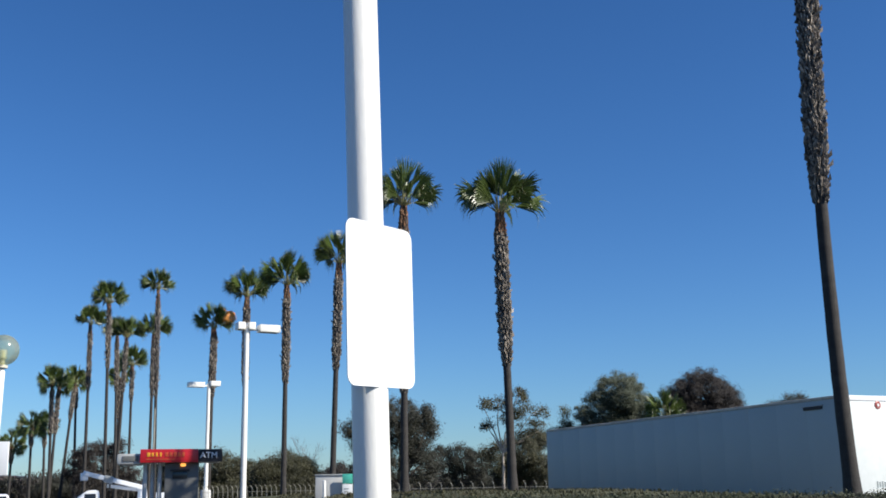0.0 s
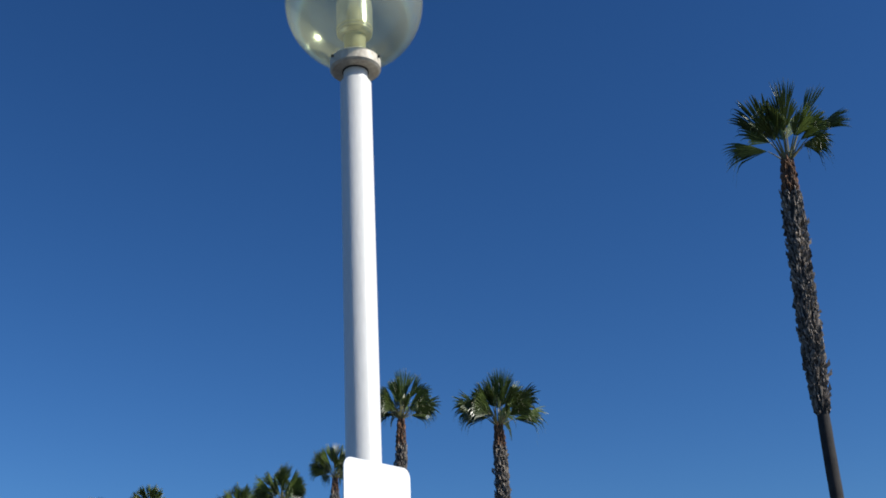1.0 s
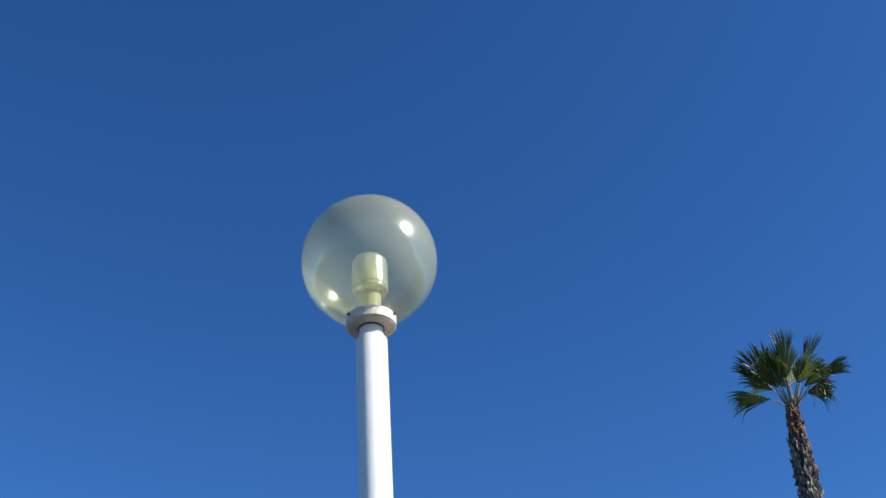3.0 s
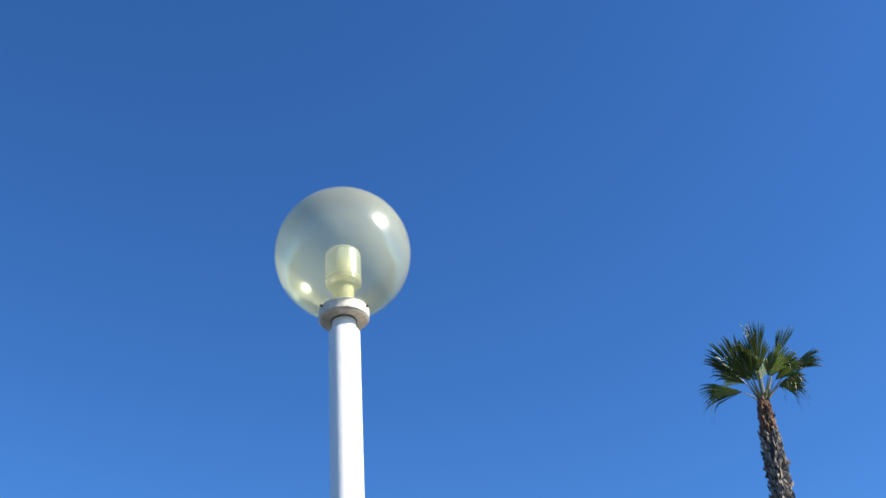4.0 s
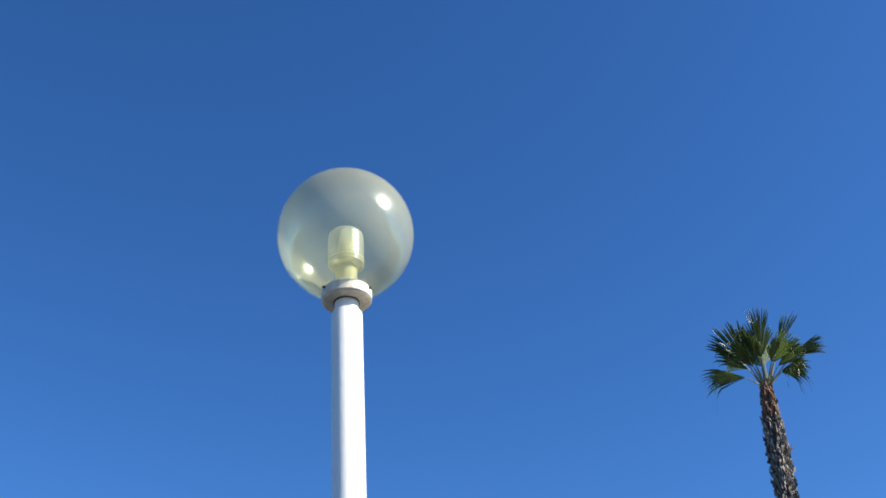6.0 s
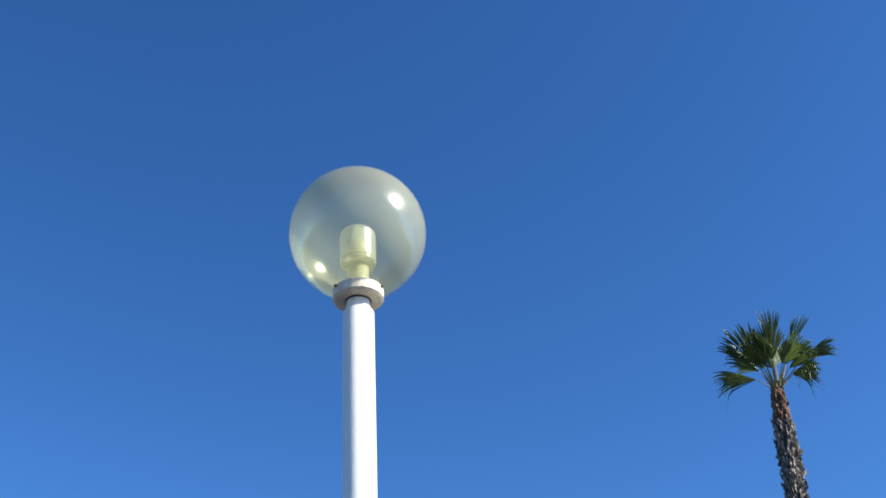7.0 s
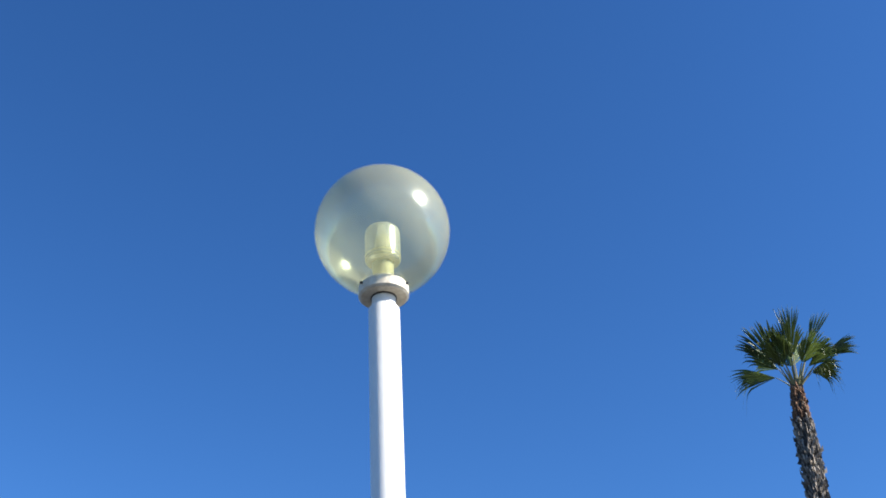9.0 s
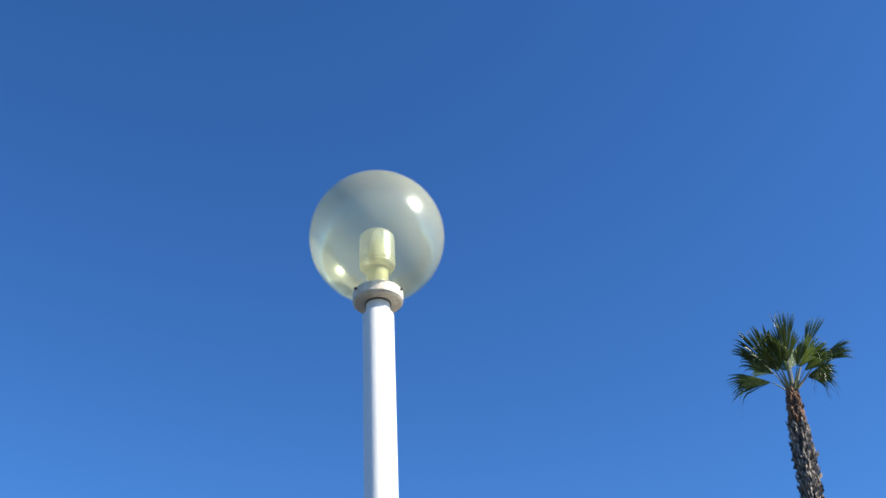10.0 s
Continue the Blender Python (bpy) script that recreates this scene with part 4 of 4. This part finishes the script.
# ---- bucket truck ----
def truck():
    root = thing("bucket_truck", -15.97, 52.63, 0, "white utility truck with a folded lifting boom", "truck", turn=17)
    part("cab", lathe_cab(), TRUCK_WHITE, root, "white cab")
    part("windscreen", block((0.05, 1.46, 0.66), (-1.37, 0, 1.61), 0.01, Matrix.Rotation(radians(54.5), 4, "Y")), GLASS_DARK, root)
    part("side_window", block((0.50, 0.03, 0.34), (-0.80, -0.88, 1.57), 0.01, Matrix.Rotation(radians(-14), 4, "X")), GLASS_DARK, root)
    part("mirror", block((0.10, 0.16, 0.26), (-1.45, -1.02, 1.50), 0.02), DARK_METAL, root)
    part("body", block((3.75, 1.95, 0.75), (1.60, 0, 1.02), 0.04), TRUCK_WHITE, root, "white service body with lockers")
    for k in range(5):
        door = part("locker_door", block((0.62, 0.02, 0.6), (0.15 + 0.70 * k, -0.985, 1.02), 0.01), TRUCK_WHITE, root)
        part("latch", block((0.10, 0.03, 0.04), (0.15 + 0.70 * k, -0.998, 1.12), 0.005), DARK_METAL, door)
    part("tool_box", block((0.9, 0.5, 0.35), (2.6, -0.55, 1.57), 0.03), TRUCK_WHITE, root)
    part("turret", rod((1.55, 0, 1.39), (1.55, 0, 1.95), 0.24, 0.20, 18), TRUCK_WHITE, root)
    boom = Matrix.Rotation(radians(14.5), 4, "Y")
    part("boom", block((2.95, 0.20, 0.21), (0.25, -0.15, 2.33), 0.03, boom), TRUCK_WHITE, root, "long white boom sloping down to the back")
    part("boom_joint", block((0.42, 0.26, 0.34), (-0.02, -0.16, 2.38), 0.03, boom), CANOPY, root, "grey boom collar")
    part("lower_boom", block((1.7, 0.16, 0.16), (0.75, 0.12, 1.98), 0.02, Matrix.Rotation(radians(8), 4, "Y")), TRUCK_WHITE, root)
    part("bucket", block((0.36, 0.5, 0.36), (-1.12, 0.05, 2.52), 0.06), TRUCK_WHITE, root, "white work bucket")
    part("rest", rod((0.05, -0.1, 1.85), (0.05, -0.1, 2.15), 0.04, n=10), DARK_METAL, root)
    for x in (-1.85, 2.5):
        for y in (-0.85, 0.85):
            w = part("wheel", rod((x, y - 0.13, 0.4), (x, y + 0.13, 0.4), 0.4, n=26), TYRE, root)
            part("rim", rod((x, y - 0.14, 0.4), (x, y + 0.14, 0.4), 0.22, n=18), ALUMINIUM, w)
    part("chassis", block((5.6, 0.8, 0.25), (0.5, 0, 0.55), 0.02), DARK_METAL, root)


def lathe_cab():
    """The cab's side outline drawn across its width, with softened edges."""
    outline = [(-2.55, 0.55), (-2.58, 1.05), (-2.50, 1.22), (-1.70, 1.34), (-1.00, 1.84), (-0.86, 1.90), (-0.50, 1.90), (-0.40, 1.82), (-0.37, 0.55)]
    bm = bmesh.new()
    left, right = ([bm.verts.new((x, y * (0.93 if z < 1.4 else 0.80), z)) for x, z in outline] for y in (-1, 1))
    bm.faces.new(left), bm.faces.new(right[::-1])
    for i in range(len(outline)):
        j = (i + 1) % len(outline)
        bm.faces.new((left[i], right[i], right[j], left[j]))
    bmesh.ops.recalc_face_normals(bm, faces=bm.faces)
    bmesh.ops.bevel(bm, geom=list(bm.edges), offset=0.04, segments=2, affect="EDGES")
    return bm


truck()

# ---- enclosure and its sign ----
wall = thing("enclosure", -4.20, 39.9, 0, "grey painted block enclosure in the lot", "enclosure")
part("wall", block((1.02, 0.9, 2.18), (0, 0.45, 1.09), 0.02), CONCRETE, wall)
part("cap", block((1.08, 0.96, 0.05), (0, 0.45, 2.20), 0.01), CANOPY, wall)
teal = thing("notice_sign", -3.55, 39.75, 0, "teal and white notice sign on two posts", "sign")
part("top_panel", block((0.36, 0.04, 0.34), (0, 0, 2.05), 0.006), TEAL, teal, "teal upper panel")
part("lower_panel", block((0.36, 0.04, 0.72), (0, 0, 1.50), 0.006), SIGN_WHITE, teal, "white lower panel")
for k, z in enumerate((1.70, 1.60, 1.50)):
    part("writing_bar", block((0.16 - 0.03 * k, 0.006, 0.03), (-0.04, -0.024, z)), GREY_MARK, teal, "grey writing bar")
for x in (-0.13, 0.13):
    part("post", rod((x, 0.035, 0), (x, 0.035, 2.1), 0.025, n=10), FENCE, teal)

# a dry frond caught in one crown
dry = thing("dry_frond", -11.75, 59.2, 11.0, "orange dead frond hanging in a palm crown", "palm frond")
dm = fan_leaf(77, 5, 0.20, 0.80, 70, 0, 20, 20, 1.0)
for k in range(3):
    dm.materials[k] = DRY
leaf = new("blade", dm)
leaf.parent = dry
leaf.matrix_local = pose(-0.35, 0, 0.55, 60, 40, 0)

# a slim pole among the far palms
mast = thing("mast", -15.35, 58.0, height(-15.35, 58.0), "slim grey metal mast", "mast")
part("shaft", lathe([(0.05, 0), (0.045, 4.0), (0.03, 5.4), (0.001, 5.42)], 12), FENCE, mast)
part("base", lathe([(0.14, 0), (0.14, 0.05), (0.06, 0.08), (0.001, 0.08)], 16), CONCRETE, mast)


# ---- far end of the lot ----
def hatchback(x, y, turn):
    root = thing("parked_car", x, y, 0, "white tall estate car parked at the far end", "car", turn=turn)
    outline = [(-2.2, 0.35), (-2.25, 0.80), (-1.95, 1.02), (-1.05, 1.12), (-0.45, 1.74), (-0.2, 1.82), (1.7, 1.80), (2.0, 1.70), (2.2, 1.05), (2.22, 0.40)]
    bm = bmesh.new()
    left, right = ([bm.verts.new((px, sy * (0.90 if pz < 1.2 else 0.72), pz)) for px, pz in outline] for sy in (-1, 1))
    bm.faces.new(left), bm.faces.new(right[::-1])
    for i in range(len(outline)):
        j = (i + 1) % len(outline)
        bm.faces.new((left[i], right[i], right[j], left[j]))
    bmesh.ops.recalc_face_normals(bm, faces=bm.faces)
    bmesh.ops.bevel(bm, geom=list(bm.edges), offset=0.05, segments=2, affect="EDGES")
    part("body", bm, TRUCK_WHITE, root)
    part("windscreen", block((0.03, 1.3, 0.74), (-0.80, 0, 1.43), 0.01, Matrix.Rotation(radians(43), 4, "Y")), GLASS_DARK, root)
    for px in (0.1, 1.2):
        part("side_window", block((0.95, 0.03, 0.42), (px, -0.79, 1.45), 0.02, Matrix.Rotation(radians(-16), 4, "X")), GLASS_DARK, root)
    for px in (-1.4, 1.45):
        for py in (-0.78, 0.78):
            w = part("wheel", rod((px, py - 0.11, 0.34), (px, py + 0.11, 0.34), 0.34, n=24), TYRE, root)
            part("rim", rod((px, py - 0.118, 0.34), (px, py + 0.118, 0.34), 0.21, n=16), ALUMINIUM, w)


hatchback(-22.75, 55.9, 112)

ROOF_BROWN = material("brown_roof", (0.10, 0.065, 0.055), 0.85, second=(0.065, 0.045, 0.04), scale=0.8, bump=0.3)
house = thing("low_building", -41.0, 97.0, 0, "low far building with a brown roof", "building", turn=20)
part("wall", block((9.0, 7.0, 2.5), (0, 0, 1.25), 0.02), CONCRETE, house)
bm = bmesh.new()
eave = [bm.verts.new(v) for v in ((-5, -4, 2.45), (5, -4, 2.45), (5, 4, 2.45), (-5, 4, 2.45))]
ridge = [bm.verts.new(v) for v in ((-3.2, 0, 3.6), (3.2, 0, 3.6))]
for f in ((eave[0], eave[1], ridge[1], ridge[0]), (eave[1], eave[2], ridge[1]), (eave[2], eave[3], ridge[0], ridge[1]), (eave[3], eave[0], ridge[0]), tuple(eave[::-1])):
    bm.faces.new(f)
part("roof", bm, ROOF_BROWN, house, "brown hipped roof")
for k in range(3):
    win = part("window", block((1.2, 0.06, 1.0), (-2.6 + 2.6 * k, -3.52, 1.5), 0.01), GLASS_DARK, house)
    part("frame", block((1.34, 0.05, 0.07), (-2.6 + 2.6 * k, -3.53, 0.96), 0.005), SIGN_WHITE, win)

bollard = thing("bollard", -4.35, 39.55, 0, "white steel bollard in front of the enclosure", "bollard")
part("tube", lathe([(0.055, 0), (0.055, 1.95), (0.045, 2.0), (0.001, 2.01)], 18), WHITE_PAINT, bollard)
part("foot", lathe([(0.12, 0), (0.12, 0.02), (0.06, 0.03), (0.001, 0.03)], 18), CONCRETE, bollard)
